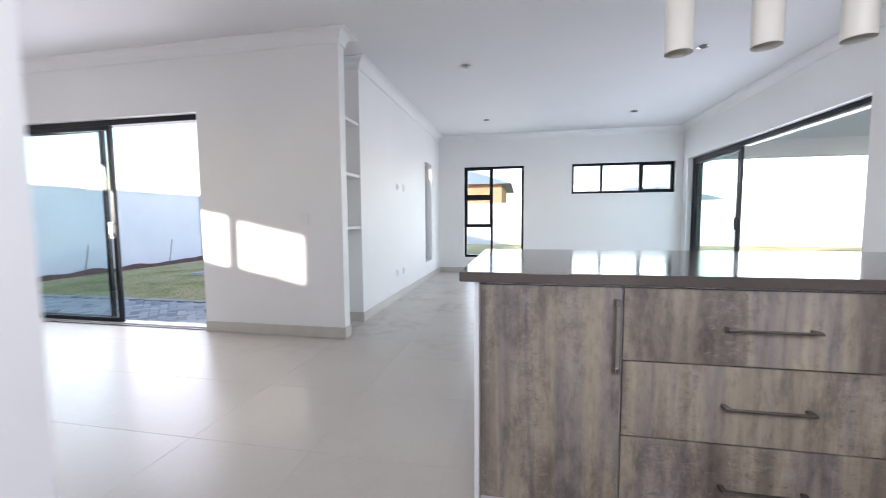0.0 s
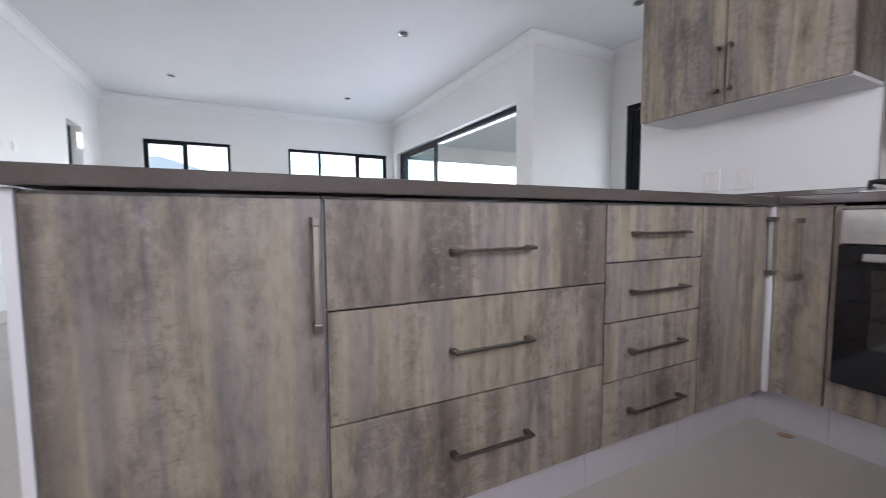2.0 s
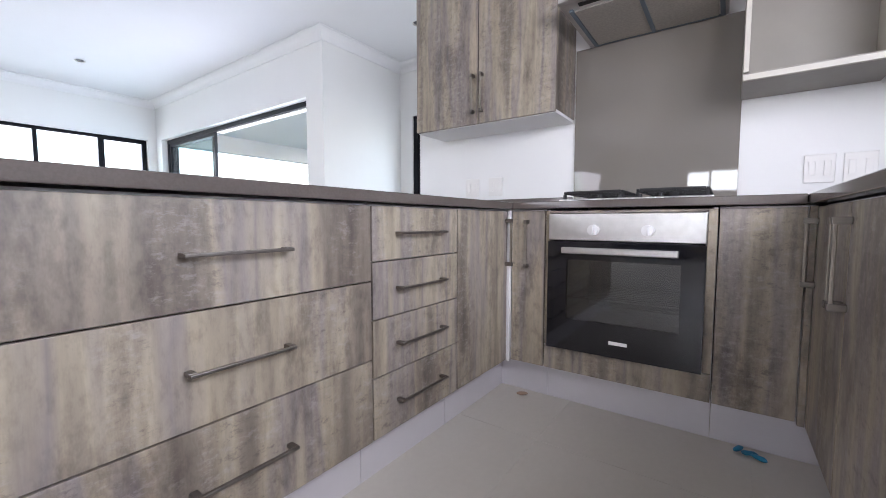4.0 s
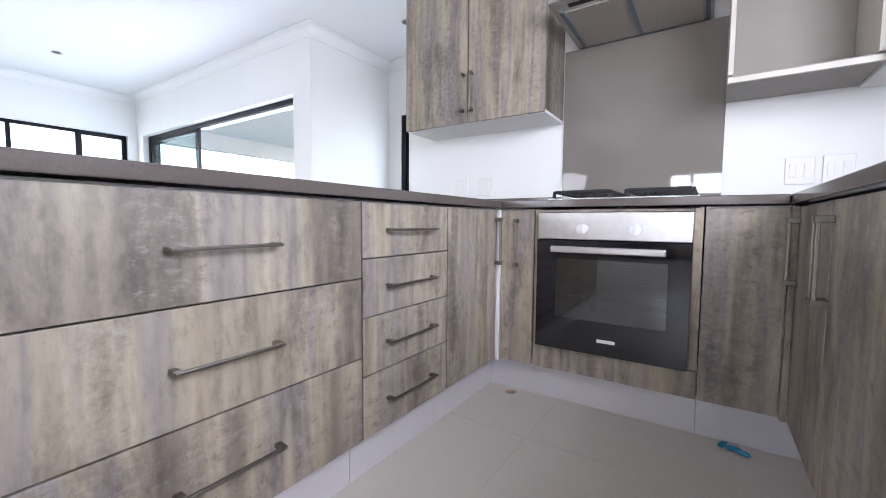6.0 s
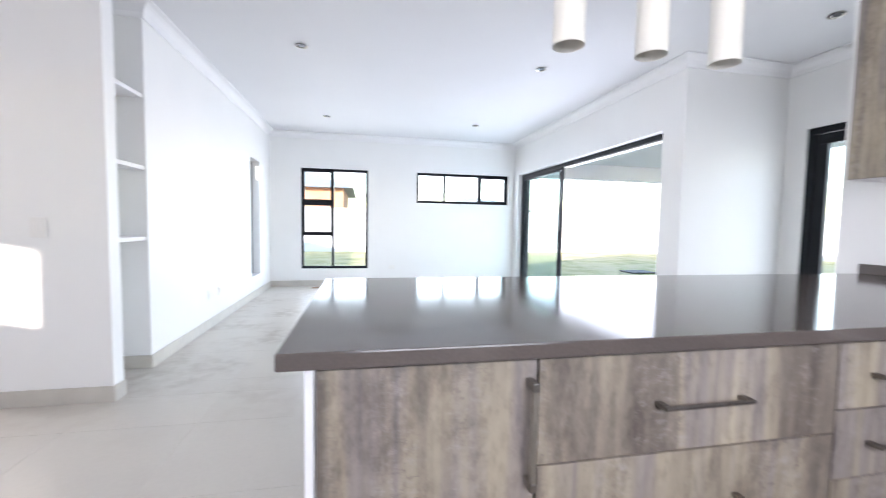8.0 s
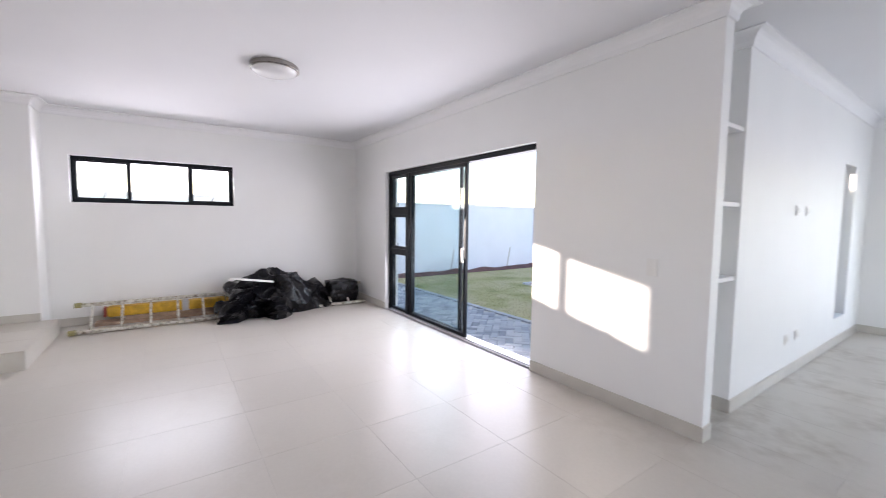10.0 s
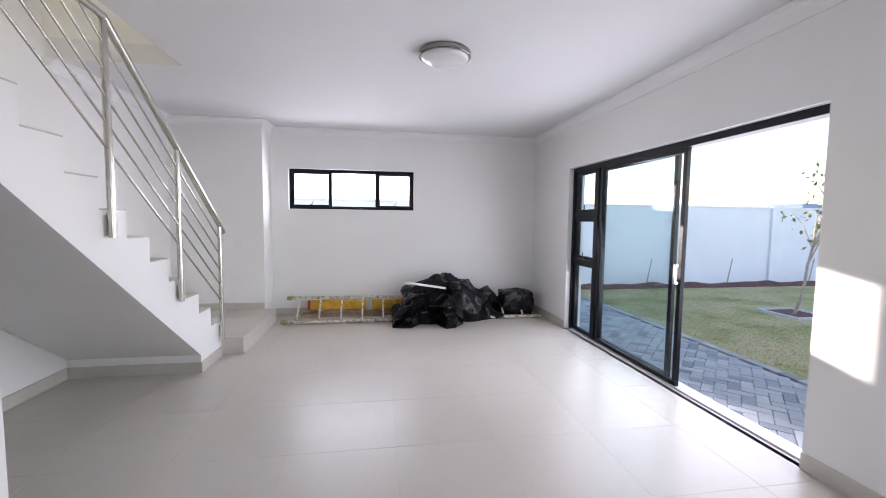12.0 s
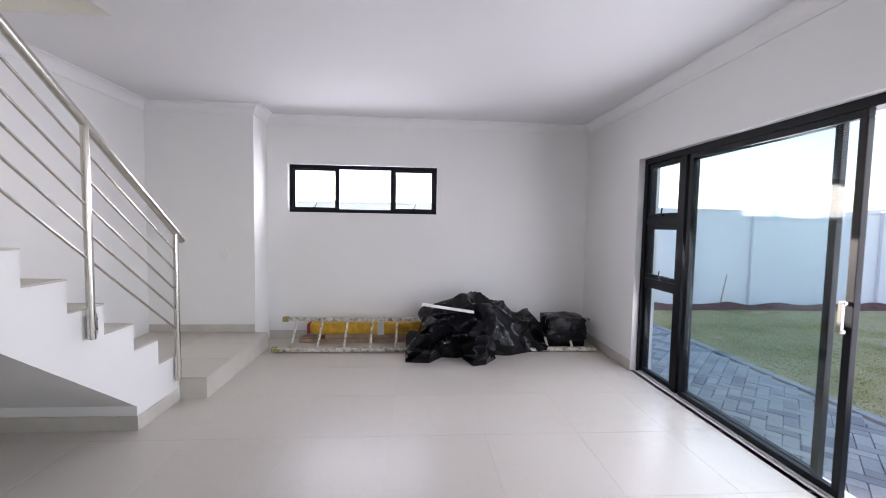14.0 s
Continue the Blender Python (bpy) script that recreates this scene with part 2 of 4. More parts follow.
def glass_mat():
    """Thin clear glazing: straight through, with a faint sheen at grazing angles."""
    m, nt, bs = material("clear_window_glass")
    clear = nt.nodes.new("ShaderNodeBsdfTransparent")
    clear.inputs[0].default_value = (0.93, 0.97, 0.97, 1)
    shine = nt.nodes.new("ShaderNodeBsdfGlossy")
    shine.inputs["Roughness"].default_value = 0.01
    facing = nt.nodes.new("ShaderNodeLayerWeight")
    facing.inputs["Blend"].default_value = 0.5
    power = nt.nodes.new("ShaderNodeMath")
    power.operation = "POWER"
    power.inputs[1].default_value = 5.0
    link(nt, facing.outputs["Facing"], power.inputs[0])
    gain = nt.nodes.new("ShaderNodeMath")
    gain.operation = "MULTIPLY_ADD"
    gain.inputs[1].default_value, gain.inputs[2].default_value = 0.35, 0.03
    link(nt, power.outputs[0], gain.inputs[0])
    ms = nt.nodes.new("ShaderNodeMixShader")
    link(nt, gain.outputs[0], ms.inputs[0])
    link(nt, clear.outputs[0], ms.inputs[1])
    link(nt, shine.outputs[0], ms.inputs[2])
    link(nt, ms.outputs[0], nt.nodes["Material Output"].inputs["Surface"])
    nt.nodes.remove(bs)
    return m


def leaf_mat():
    m, nt, bs = material("yellow_green_leaf")
    geo = nt.nodes.new("ShaderNodeNewGeometry")
    link(nt, ramp(nt, geo.outputs["Random Per Island"], [(0, (0.10, 0.13, 0.03)), (0.6, (0.17, 0.18, 0.05)), (1, (0.26, 0.20, 0.06))]), bs.inputs["Base Color"])
    bs.inputs["Roughness"].default_value = 0.6
    return m


WOOD, TILE, LAWN, PAVER, BAG, LADDER, GLASS, LEAF = laminate(), tile_mat(), grass_mat(), paver_mat(), bag_mat(), ladder_mat(), glass_mat(), leaf_mat()
STONE = stone_top("taupe_quartz_worktop", (0.098, 0.081, 0.072), 0.11)


# ---- building helpers ----
def box(bm, x0, y0, z0, x1, y1, z1, bevel=0.0):
    made = bmesh.ops.create_cube(bm, size=1.0, matrix=Matrix.Translation(((x0 + x1) / 2, (y0 + y1) / 2, (z0 + z1) / 2)) @ Matrix.Diagonal((abs(x1 - x0), abs(y1 - y0), abs(z1 - z0), 1)))
    if bevel:
        edges = {e for v in made["verts"] for e in v.link_edges}
        bmesh.ops.bevel(bm, geom=list(edges), offset=bevel, segments=2, affect="EDGES", profile=0.5)
    return bm


def tube(bm, a, b, radius, sides=16, radius2=None):
    a, b = Vector(a), Vector(b)
    d = b - a
    m = Matrix.Translation((a + b) / 2) @ d.to_track_quat("Z", "Y").to_matrix().to_4x4()
    bmesh.ops.create_cone(bm, cap_ends=True, segments=sides, radius1=radius, radius2=radius if radius2 is None else radius2, depth=d.length, matrix=m)
    return bm


def B(*args, bevel=0.0):
    return box(bmesh.new(), *args, bevel=bevel)


def T(a, b, radius, sides=16):
    return tube(bmesh.new(), a, b, radius, sides)


def mesh_of(name, bm, mat, smooth=False):
    me = bpy.data.meshes.new(name)
    bmesh.ops.recalc_face_normals(bm, faces=bm.faces[:])
    if smooth:
        for f in bm.faces:
            f.smooth = True
        for e in bm.edges:
            if len(e.link_faces) == 2 and e.calc_face_angle(0) > 0.7:
                e.smooth = False
    bm.to_mesh(me)
    bm.free()
    me.materials.append(mat)
    return me


def part(name, bm, mat, parent=None, label="", smooth=False):
    """One mesh object in world coordinates under a thing or a part."""
    ob = new(name, mesh_of(name, bm, mat, smooth))
    if parent is not None:
        ob.parent = parent
        home = Matrix.Translation(parent.location)
        if parent.parent:
            home = Matrix.Translation(parent.parent.location)
            if parent.type == "MESH":
                home = Matrix.Identity(4)
        if parent.type == "MESH":
            home = Matrix.Identity(4)
        ob.matrix_parent_inverse = home.inverted()
    if label:
        ob["label"] = label
    return ob


def thing(name, at, label, category, group="", kind=""):
    ob = new(name)
    ob.location = at
    ob.empty_display_size = 0.1
    return tagged(ob, label, category, group, kind)


def struct(name, bm, mat, label, category, smooth=False):
    return tagged(part(name, bm, mat, smooth=smooth), label, category, kind="structure")


# ---- large structure ----
TOP = 2.70


def wall(name, axis, face0, face1, a0, a1, openings=(), z0=-0.12, z1=TOP, label="smooth white painted plaster wall"):
    """A thick wall with rectangular openings (from, to, sill, head) along its length."""
    bm = bmesh.new()

    def piece(p, q, lo, hi):
        if q - p > 1e-4 and hi - lo > 1e-4:
            if axis == "x":
                box(bm, p, face0, lo, q, face1, hi)
            else:
                box(bm, face0, p, lo, face1, q, hi)

    at = a0
    for p, q, lo, hi in openings:
        piece(at, p, z0, z1)
        piece(p, q, z0, lo)
        piece(p, q, hi, z1)
        at = q
    piece(at, a1, z0, z1)
    return struct(name, bm, WALL, label, "wall")


WX, SY, NY = -7.197, 3.34, 7.96
wall("wall_west", "y", -7.42, WX, -0.63, 3.56, [(-0.389, 1.42, 1.556, 2.137)])
wall("wall_alcove", "y", -7.42, -6.80, -2.0, -0.63)
wall("wall_stairs_south", "x", -2.0, -1.78, -6.80, -1.4, z1=4.6)
wall("wall_pillar", "x", SY, 3.45, -2.15, -1.558)
wall("wall_garden_door", "x", SY, 3.56, WX, -2.15, [(-6.03, -3.01, 0.0, 2.1)])
wall("wall_niche_back", "y", -2.15, -1.93, 3.45, 3.94)
wall("wall_living_west", "y", -1.85, -1.628, 3.94, 8.18, [(6.75, 7.25, 0.32, 2.06)])
wall("wall_north", "x", NY, 8.18, -1.628, 3.07, [(-1.124, 0.045, 0.305, 2.098), (0.933, 2.73, 1.535, 2.098)])
wall("wall_patio_door", "y", 2.85, 3.07, 3.99, NY, [(4.04, 7.76, 0.0, 2.1)])
wall("wall_passage_north", "x", 3.77, 3.99, 2.85, 4.2)
wall("wall_passage_end", "y", 4.0, 4.2, 2.15, 3.77, [(2.72, 3.58, 0.0, 2.08)])
wall("wall_passage_south", "x", 2.15, 2.35, 2.80, 4.0)
wall("wall_kitchen_east", "y", 2.62, 2.80, -0.70, 2.35)
# opening added in the unseen south wall to let the kitchen fill lamp in
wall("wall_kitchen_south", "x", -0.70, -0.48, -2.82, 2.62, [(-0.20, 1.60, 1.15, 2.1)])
wall("wall_nib", "y", -0.48, -0.362, -0.48, 0.280)
wall("wall_stairs_east", "y", -1.6, -1.4, -1.78, -0.70, z1=4.6)
wall("wall_stairwell_north", "x", -0.75, -0.60, -4.95, -1.4, z0=2.86, z1=4.6)
wall("wall_stairwell_west", "y", -5.1, -4.95, -1.78, -0.60, z0=2.86, z1=4.6)

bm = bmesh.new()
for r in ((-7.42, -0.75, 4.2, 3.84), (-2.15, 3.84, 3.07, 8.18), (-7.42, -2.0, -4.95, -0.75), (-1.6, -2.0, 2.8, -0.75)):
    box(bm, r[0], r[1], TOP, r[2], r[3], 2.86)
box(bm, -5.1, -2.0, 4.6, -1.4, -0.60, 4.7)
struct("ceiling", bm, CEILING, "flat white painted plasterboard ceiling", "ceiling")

# the base under the tiles; joints show it as grout
bm = bmesh.new()
for r in ((-7.42, -2.0, 4.2, 3.56), (-2.15, 3.56, 3.07, 8.18), (3.07, 3.56, 4.2, 3.99)):
    box(bm, r[0], r[1], -0.13, r[2], r[3], -0.0012)
floor = struct("floor", bm, GROUT, "large pale beige polished porcelain tiles with thin joints", "floor")


def run_skirting(name, pts):
    """Tile skirting along a wall line; the room lies to the left of the line."""
    bm = bmesh.new()
    for (x0, y0), (x1, y1) in zip(pts, pts[1:]):
        d = Vector((x1 - x0, y1 - y0)).normalized()
        n = Vector((-d.y, d.x)) * 0.012
        e = d * 0.0115
        xs, ys = sorted((x0 - 0 * e.x, x1 + e.x + n.x)), sorted((y0, y1 + e.y + n.y))
        if abs(d.x) > 0.5:
            xs, ys = sorted((x0, x1)), sorted((y0, y0 + n.y))
        else:
            xs, ys = sorted((x0, x0 + n.x)), sorted((y0, y1))
        box(bm, xs[0], ys[0], 0.0, xs[1], ys[1], 0.10, 0.002)
    return struct(name, bm, SKIRT, "beige porcelain tile skirting along the wall", "skirting")


run_skirting("baseboard_west", [(WX, SY), (WX, -0.61)])
run_skirting("baseboard_north_west", [(-6.03, SY), (WX + 0.013, SY)])
run_skirting("baseboard_pillar", [(-1.558, SY), (-3.01, SY)])
run_skirting("baseboard_pillar_end", [(-1.558, 3.45), (-1.558, SY - 0.012)])
run_skirting("baseboard_niche", [(-1.628, 3.94), (-1.93, 3.94), (-1.93, 3.45)])
run_skirting("baseboard_living_west", [(-1.628, NY), (-1.628, 3.928)])
run_skirting("baseboard_living_north", [(2.85, NY), (-1.615, NY)])
run_skirting("baseboard_living_east", [(2.85, 7.76), (2.85, NY - 0.013)])
run_skirting("baseboard_column", [(2.85, 3.758), (2.85, 4.04)])
run_skirting("baseboard_passage", [(4.0, 3.77), (2.838, 3.77)])
run_skirting("baseboard_under_stairs", [(-4.99, -1.78), (-1.6, -1.78)])
run_skirting("baseboard_kitchen", [(-2.82, -0.48), (-0.49, -0.48)])


def cornice(name, pts):
    """Coved plaster cornice; the room lies to the left of the line."""
    bm = bmesh.new()
    prof = [(0, -0.10), (0.012, -0.10), (0.016, -0.085)] + [(0.016 + 0.075 * (1 - math.cos(a)), -0.085 + 0.075 * math.sin(a)) for a in (0.3, 0.6, 0.9, 1.2, 1.5)] + [(0.10, -0.010), (0.10, 0), (0, 0)]
    for (x0, y0, e0), (x1, y1, e1) in zip(pts, pts[1:]):
        d = Vector((x1 - x0, y1 - y0, 0)).normalized()
        n = Vector((-d.y, d.x, 0))
        rings = []
        for (x, y, e), s in (((x0, y0, e0), -1), ((x1, y1, e1), 1)):
            rings.append([bm.verts.new(Vector((x, y, TOP)) + n * p + Vector((0, 0, q)) + d * s * e * p) for p, q in prof])
        for i in range(len(prof)):
            j = (i + 1) % len(prof)
            bm.faces.new((rings[0][i], rings[0][j], rings[1][j], rings[1][i]))
        bm.faces.new(rings[0])
        bm.faces.new(rings[1][::-1])
    return struct(name, bm, CORNICE, "white coved plaster cornice under the ceiling", "cornice")


# e: +1 at an outer corner, -1 at an inner one
cornice("trim_cornice_west", [(-1.558, SY, 1), (WX, SY, -1), (WX, -0.63, -1), (-6.80, -0.63, 1), (-6.80, -1.78, -1), (-4.95, -1.78, 0)])
cornice("trim_cornice_living", [(2.85, 3.77, 1), (2.85, NY, -1), (-1.628, NY, -1), (-1.628, 3.94, 1), (-1.93, 3.94, -1), (-1.93, 3.45, -1), (-1.558, 3.45, 1), (-1.558, SY, 1)])
cornice("trim_cornice_passage", [(4.0, 2.35, -1), (4.0, 3.77, -1), (2.85, 3.77, 1)])
cornice("trim_cornice_kitchen", [(-2.82, -0.48, 1), (-0.48, -0.48, -1)])


# ---- windows and doors ----
def pane(x0, y0, z0, x1, y1, z1, parent):
    ob = part("pane", B(x0, y0, z0, x1, y1, z1), GLASS, parent, "clear glass pane")
    ob.visible_shadow = False
    return ob


def grid_window(name, axis, face, a0, a1, z0, z1, cells, label, bar=0.045, deep=0.06):
    """A black aluminium window; cells: lists of (from, to, low, high) glazed fields."""
    def bx(p, q, lo, hi, f0, f1, bevel=0.0):
        return B(p, f0, lo, q, f1, hi, bevel=bevel) if axis == "x" else B(f0, p, lo, f1, q, hi, bevel=bevel)

    w = thing(name, (0.5 * (a0 + a1), face, z0) if axis == "x" else (face, 0.5 * (a0 + a1), z0), label, "window", kind="structure")
    f0, f1 = face, face + deep
    frame_bm = bmesh.new()

    def add(p, q, lo, hi):
        if axis == "x":
            box(frame_bm, p, f0, lo, q, f1, hi, 0.003)
        else:
            box(frame_bm, f0, p, lo, f1, q, hi, 0.003)

    add(a0, a1, z0, z0 + bar)
    add(a0, a1, z1 - bar, z1)
    add(a0, a0 + bar, z0 + bar, z1 - bar)
    add(a1 - bar, a1, z0 + bar, z1 - bar)
    part("window_frame", frame_bm, BLACK, w, "black powder-coated aluminium frame")
    mid = 0.5 * (f0 + f1)
    for p, q, lo, hi, opens in cells:
        g = bx(p, q, lo, hi, mid - 0.003, mid + 0.003)
        ob = part("pane", g, GLASS, w, "clear glass pane")
        ob.visible_shadow = False
        if opens:
            bm = bmesh.new()
            for c in ((p, q, lo, lo + 0.02), (p, q, hi - 0.02, hi), (p, p + 0.02, lo + 0.02, hi - 0.02), (q - 0.02, q, lo + 0.02, hi - 0.02)):
                if axis == "x":
                    box(bm, c[0], f0 - 0.004, c[2], c[1], f1 - 0.006, c[3], 0.002)
                else:
                    box(bm, f0 - 0.004, c[0], c[2], f1 - 0.006, c[1], c[3], 0.002)
            sash = part("sash", bm, BLACK, w, "black opening sash")
            m = 0.5 * (p + q)
            s = -1 if opens > 0 else 1
            fy = f0 if opens > 0 else f1
            lever = bmesh.new()
            if axis == "x":
                box(lever, m - 0.02, fy + s * 0.004, lo + 0.008, m + 0.02, fy + s * 0.02, lo + 0.024, 0.002)
                tube(lever, (m, fy + s * 0.018, lo + 0.02), (m + 0.03, fy + s * 0.03, lo + 0.075), 0.005, 8)
            else:
                box(lever, fy + s * 0.004, m - 0.02, lo + 0.008, fy + s * 0.02, m + 0.02, lo + 0.024, 0.002)
                tube(lever, (fy + s * 0.018, m, lo + 0.02), (fy + s * 0.03, m + 0.03, lo + 0.075), 0.005, 8)
            part("stay_handle", lever, BLACK, sash, "black window stay handle")
    return w


def mullions(w, axis, face, bars, deep=0.06):
    for p, q, lo, hi in bars:
        b = B(p, face + 0.001, lo, q, face + deep - 0.001, hi, bevel=0.002) if axis == "x" else B(face + 0.001, p, lo, face + deep - 0.001, q, hi, bevel=0.002)
        part("mullion", b, BLACK, w)


w = grid_window("window_1", "x", 8.02, -1.124, 0.045, 0.305, 2.098, [(-1.08, -0.60, 1.53, 2.054, 1), (-1.08, -0.60, 0.95, 1.46, 1), (-1.08, -0.60, 0.35, 0.90, 0), (-0.555, 0.0, 0.35, 2.054, 0)], "tall black aluminium window with clear panes")
mullions(w, "x", 8.02, [(-0.60, -0.555, 0.35, 2.054), (-1.08, -0.60, 1.46, 1.53), (-1.08, -0.60, 0.90, 0.95)])
w = grid_window("window_2", "x", 8.02, 0.933, 2.73, 1.535, 2.098, [(0.978, 1.45, 1.58, 2.054, 0), (1.495, 2.13, 1.58, 2.054, 0), (2.18, 2.686, 1.58, 2.054, 1)], "wide high black aluminium window")
mullions(w, "x", 8.02, [(1.45, 1.495, 1.58, 2.054), (2.13, 2.18, 1.58, 2.054)])
w = grid_window("window_3", "y", -7.33, -0.389, 1.42, 1.556, 2.137, [(-0.344, 0.18, 1.60, 2.092, -1), (0.21, 0.845, 1.60, 2.092, 0), (0.89, 1.376, 1.60, 2.092, -1)], "wide high black aluminium window with stay handles")
mullions(w, "y", -7.33, [(0.18, 0.21, 1.60, 2.092), (0.845, 0.89, 1.60, 2.092)])
# added window, never in view, framing the opening of the kitchen fill lamp
w = grid_window("window_added", "x", -0.62, -0.20, 1.60, 1.15, 2.10, [(-0.155, 0.68, 1.195, 2.055, 0), (0.72, 1.555, 1.195, 2.055, 0)], "added black aluminium window, unseen, to light the kitchen")
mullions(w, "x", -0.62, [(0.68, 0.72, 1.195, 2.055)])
w = grid_window("window_4", "y", -1.80, 6.75, 7.25, 0.32, 2.06, [(6.795, 7.205, 0.365, 2.016, 0)], "narrow tall black aluminium window")


def frame_rect(axis, face0, face1, a0, a1, z0, z1, bar):
    bm = bmesh.new()
    for p, q, lo, hi in ((a0, a1, z0, z0 + bar), (a0, a1, z1 - bar, z1), (a0, a0 + bar, z0 + bar, z1 - bar), (a1 - bar, a1, z0 + bar, z1 - bar)):
        if axis == "x":
            box(bm, p, face0, lo, q, face1, hi, 0.003)
        else:
            box(bm, face0, p, lo, face1, q, hi, 0.003)
    return bm


def pull(axis, face, s, a, z0, z1):
    """A D-shaped door pull standing off a stile."""
    bm = bmesh.new()
    for z in (z0, z1 - 0.02):
        box(bm, *((a - 0.012, face, z, a + 0.012, face + s * 0.04, z + 0.02) if axis == "x" else (face, a - 0.012, z, face + s * 0.04, a + 0.012, z + 0.02)), 0.002)
    box(bm, *((a - 0.012, face + s * 0.028, z0, a + 0.012, face + s * 0.042, z1) if axis == "x" else (face + s * 0.028, a - 0.012, z0, face + s * 0.042, a + 0.012, z1)), 0.002)
    return bm


# garden door: vented sidelight, one fixed leaf and one leaf slid open over it
d = thing("door_1", (-4.5, 3.42, 0), "black aluminium sliding door slid half open onto the garden", "sliding door", kind="structure")
bm = bmesh.new()
box(bm, -6.03, 3.40, 2.045, -3.01, 3.50, 2.10, 0.003)
box(bm, -6.03, 3.40, 0.0, -5.98, 3.50, 2.045, 0.003)
part("outer_frame", bm, BLACK, d, "black head and jamb")
part("threshold", B(-5.98, 3.40, 0.0, -3.012, 3.50, 0.018, bevel=0.003), ALLOY, d, "pale metal threshold track")
part("jamb", B(-5.50, 3.405, 0.018, -5.43, 3.495, 2.045, bevel=0.003), BLACK, d)
for lo, hi, vent in ((0.02, 0.90, 0), (0.95, 1.46, 1), (1.53, 2.04, 1)):
    leaf = part("sidelight", frame_rect("x", 3.42, 3.46, -5.98, -5.50, lo, hi, 0.04), BLACK, d, "black sidelight sash")
    pane(-5.94, 3.437, lo + 0.04, -5.54, 3.443, hi - 0.04, leaf)
    if vent:
        bm = bmesh.new()
        box(bm, -5.76, 3.395, lo + 0.012, -5.72, 3.42, lo + 0.028, 0.002)
        tube(bm, (-5.74, 3.40, lo + 0.025), (-5.70, 3.385, lo + 0.09), 0.006, 8)
        part("stay_handle", bm, BLACK, leaf, "black window stay handle")
part("transom", B(-5.98, 3.41, 1.46, -5.50, 3.48, 1.53), BLACK, d)
part("transom", B(-5.98, 3.41, 0.90, -5.50, 3.48, 0.95), BLACK, d)
for y0, x0, x1 in ((3.405, -5.39, -4.10), (3.455, -5.43, -4.26)):
    leaf = part("door_leaf", frame_rect("x", y0, y0 + 0.038, x0, x1, 0.02, 2.045, 0.042), BLACK, d, "black framed glass leaf")
    pane(x0 + 0.042, y0 + 0.016, 0.062, x1 - 0.042, y0 + 0.022, 2.003, leaf)
    if y0 < 3.42:
        part("door_handle", pull("x", y0, -1, x1 - 0.028, 0.90, 1.07), CHROME, leaf, "bright metal pull handle")

# patio door: leaves stacked at the far end, open beside the kitchen
d = thing("door_2", (2.95, 5.9, 0), "black aluminium stacking sliding door pushed open to the patio", "sliding door", kind="structure")
bm = bmesh.new()
box(bm, 2.93, 4.04, 2.045, 3.05, 7.76, 2.10, 0.003)
box(bm, 2.93, 7.70, 0.0, 3.05, 7.76, 2.045, 0.003)
part("outer_frame", bm, BLACK, d, "black head and jamb")
part("threshold", B(2.93, 4.042, 0.0, 3.05, 7.70, 0.018, bevel=0.003), CHROME, d, "pale metal threshold track")
for x0, y0 in ((2.935, 6.20), (2.972, 6.30), (3.01, 6.40)):
    leaf = part("door_leaf", frame_rect("y", x0, x0 + 0.034, y0, 7.69, 0.02, 2.045, 0.05), BLACK, d, "black framed glass leaf")
    pane(x0 + 0.014, y0 + 0.05, 0.07, x0 + 0.020, 7.64, 1.995, leaf)
    if x0 < 2.94:
        part("door_handle", pull("y", x0, -1, y0 + 0.025, 0.90, 1.07), BLACK, leaf, "black pull handle")

part("head_track", B(2.955, 4.045, 2.032, 3.035, 6.19, 2.0445, bevel=0.001), PLASTIC, d, "pale inner head track")

# glazed back door of the passage
d = thing("door_3", (4.06, 3.15, 0), "closed black-framed glazed back door", "door", kind="structure")
part("outer_frame", frame_rect("y", 4.02, 4.10, 2.72, 3.58, 0.0, 2.08, 0.06), BLACK, d)
leaf = part("door_leaf", frame_rect("y", 4.035, 4.08, 2.785, 3.515, 0.065, 2.015, 0.09), BLACK, d)
pane(4.05, 2.875, 0.155, 4.056, 3.425, 1.925, leaf)

# ---- stairs ----
stair_label = "white plastered concrete staircase with tiled treads"
st = thing("staircase", (-5.2, -1.2, 0), stair_label, "staircase")
RISE, GO = 0.182, 0.246


def riser_x(n):
    return -4.240 + (n - 7) * GO


bm = bmesh.new()
profile = [(riser_x(2), 0.0), (riser_x(2), RISE * 2)]
for n in range(3, 16):
    profile += [(riser_x(n), RISE * (n - 1)), (riser_x(n), RISE * n)]
profile += [(-1.62, RISE * 15), (-1.62, 0.165 + 0.755 * (-1.62 + 4.99)), (-4.99, 0.165), (-4.99, 0.0)]
sides = [[bm.verts.new((x, y, z)) for x, z in profile] for y in (-0.70, -1.775)]
bm.faces.new(sides[0])
bm.faces.new(sides[1][::-1])
for i in range(len(profile)):
    j = (i + 1) % len(profile)
    bm.faces.new((sides[0][i], sides[1][i], sides[1][j], sides[0][j]))
part("flight", bm, WALL, st, "white plastered flight with sloping soffit")
for n in range(2, 16):
    part("tread", B(riser_x(n) - 0.012, -1.77, RISE * n, riser_x(n) + GO - 0.004, -0.702, RISE * n + 0.011, bevel=0.003), SKIRT, st, "beige tile tread")
part("plinth_tile", B(-4.99, -1.765, 0.0, -4.978, -0.688, 0.10, bevel=0.002), SKIRT, st)
part("plinth_tile", B(riser_x(2) + 0.03, -0.70, 0.0, -4.99, -0.688, 0.10, bevel=0.002), SKIRT, st)
land = thing("stair_landing", (-6.1, -1.1, 0), "low tiled landing step at the stair foot", "landing")
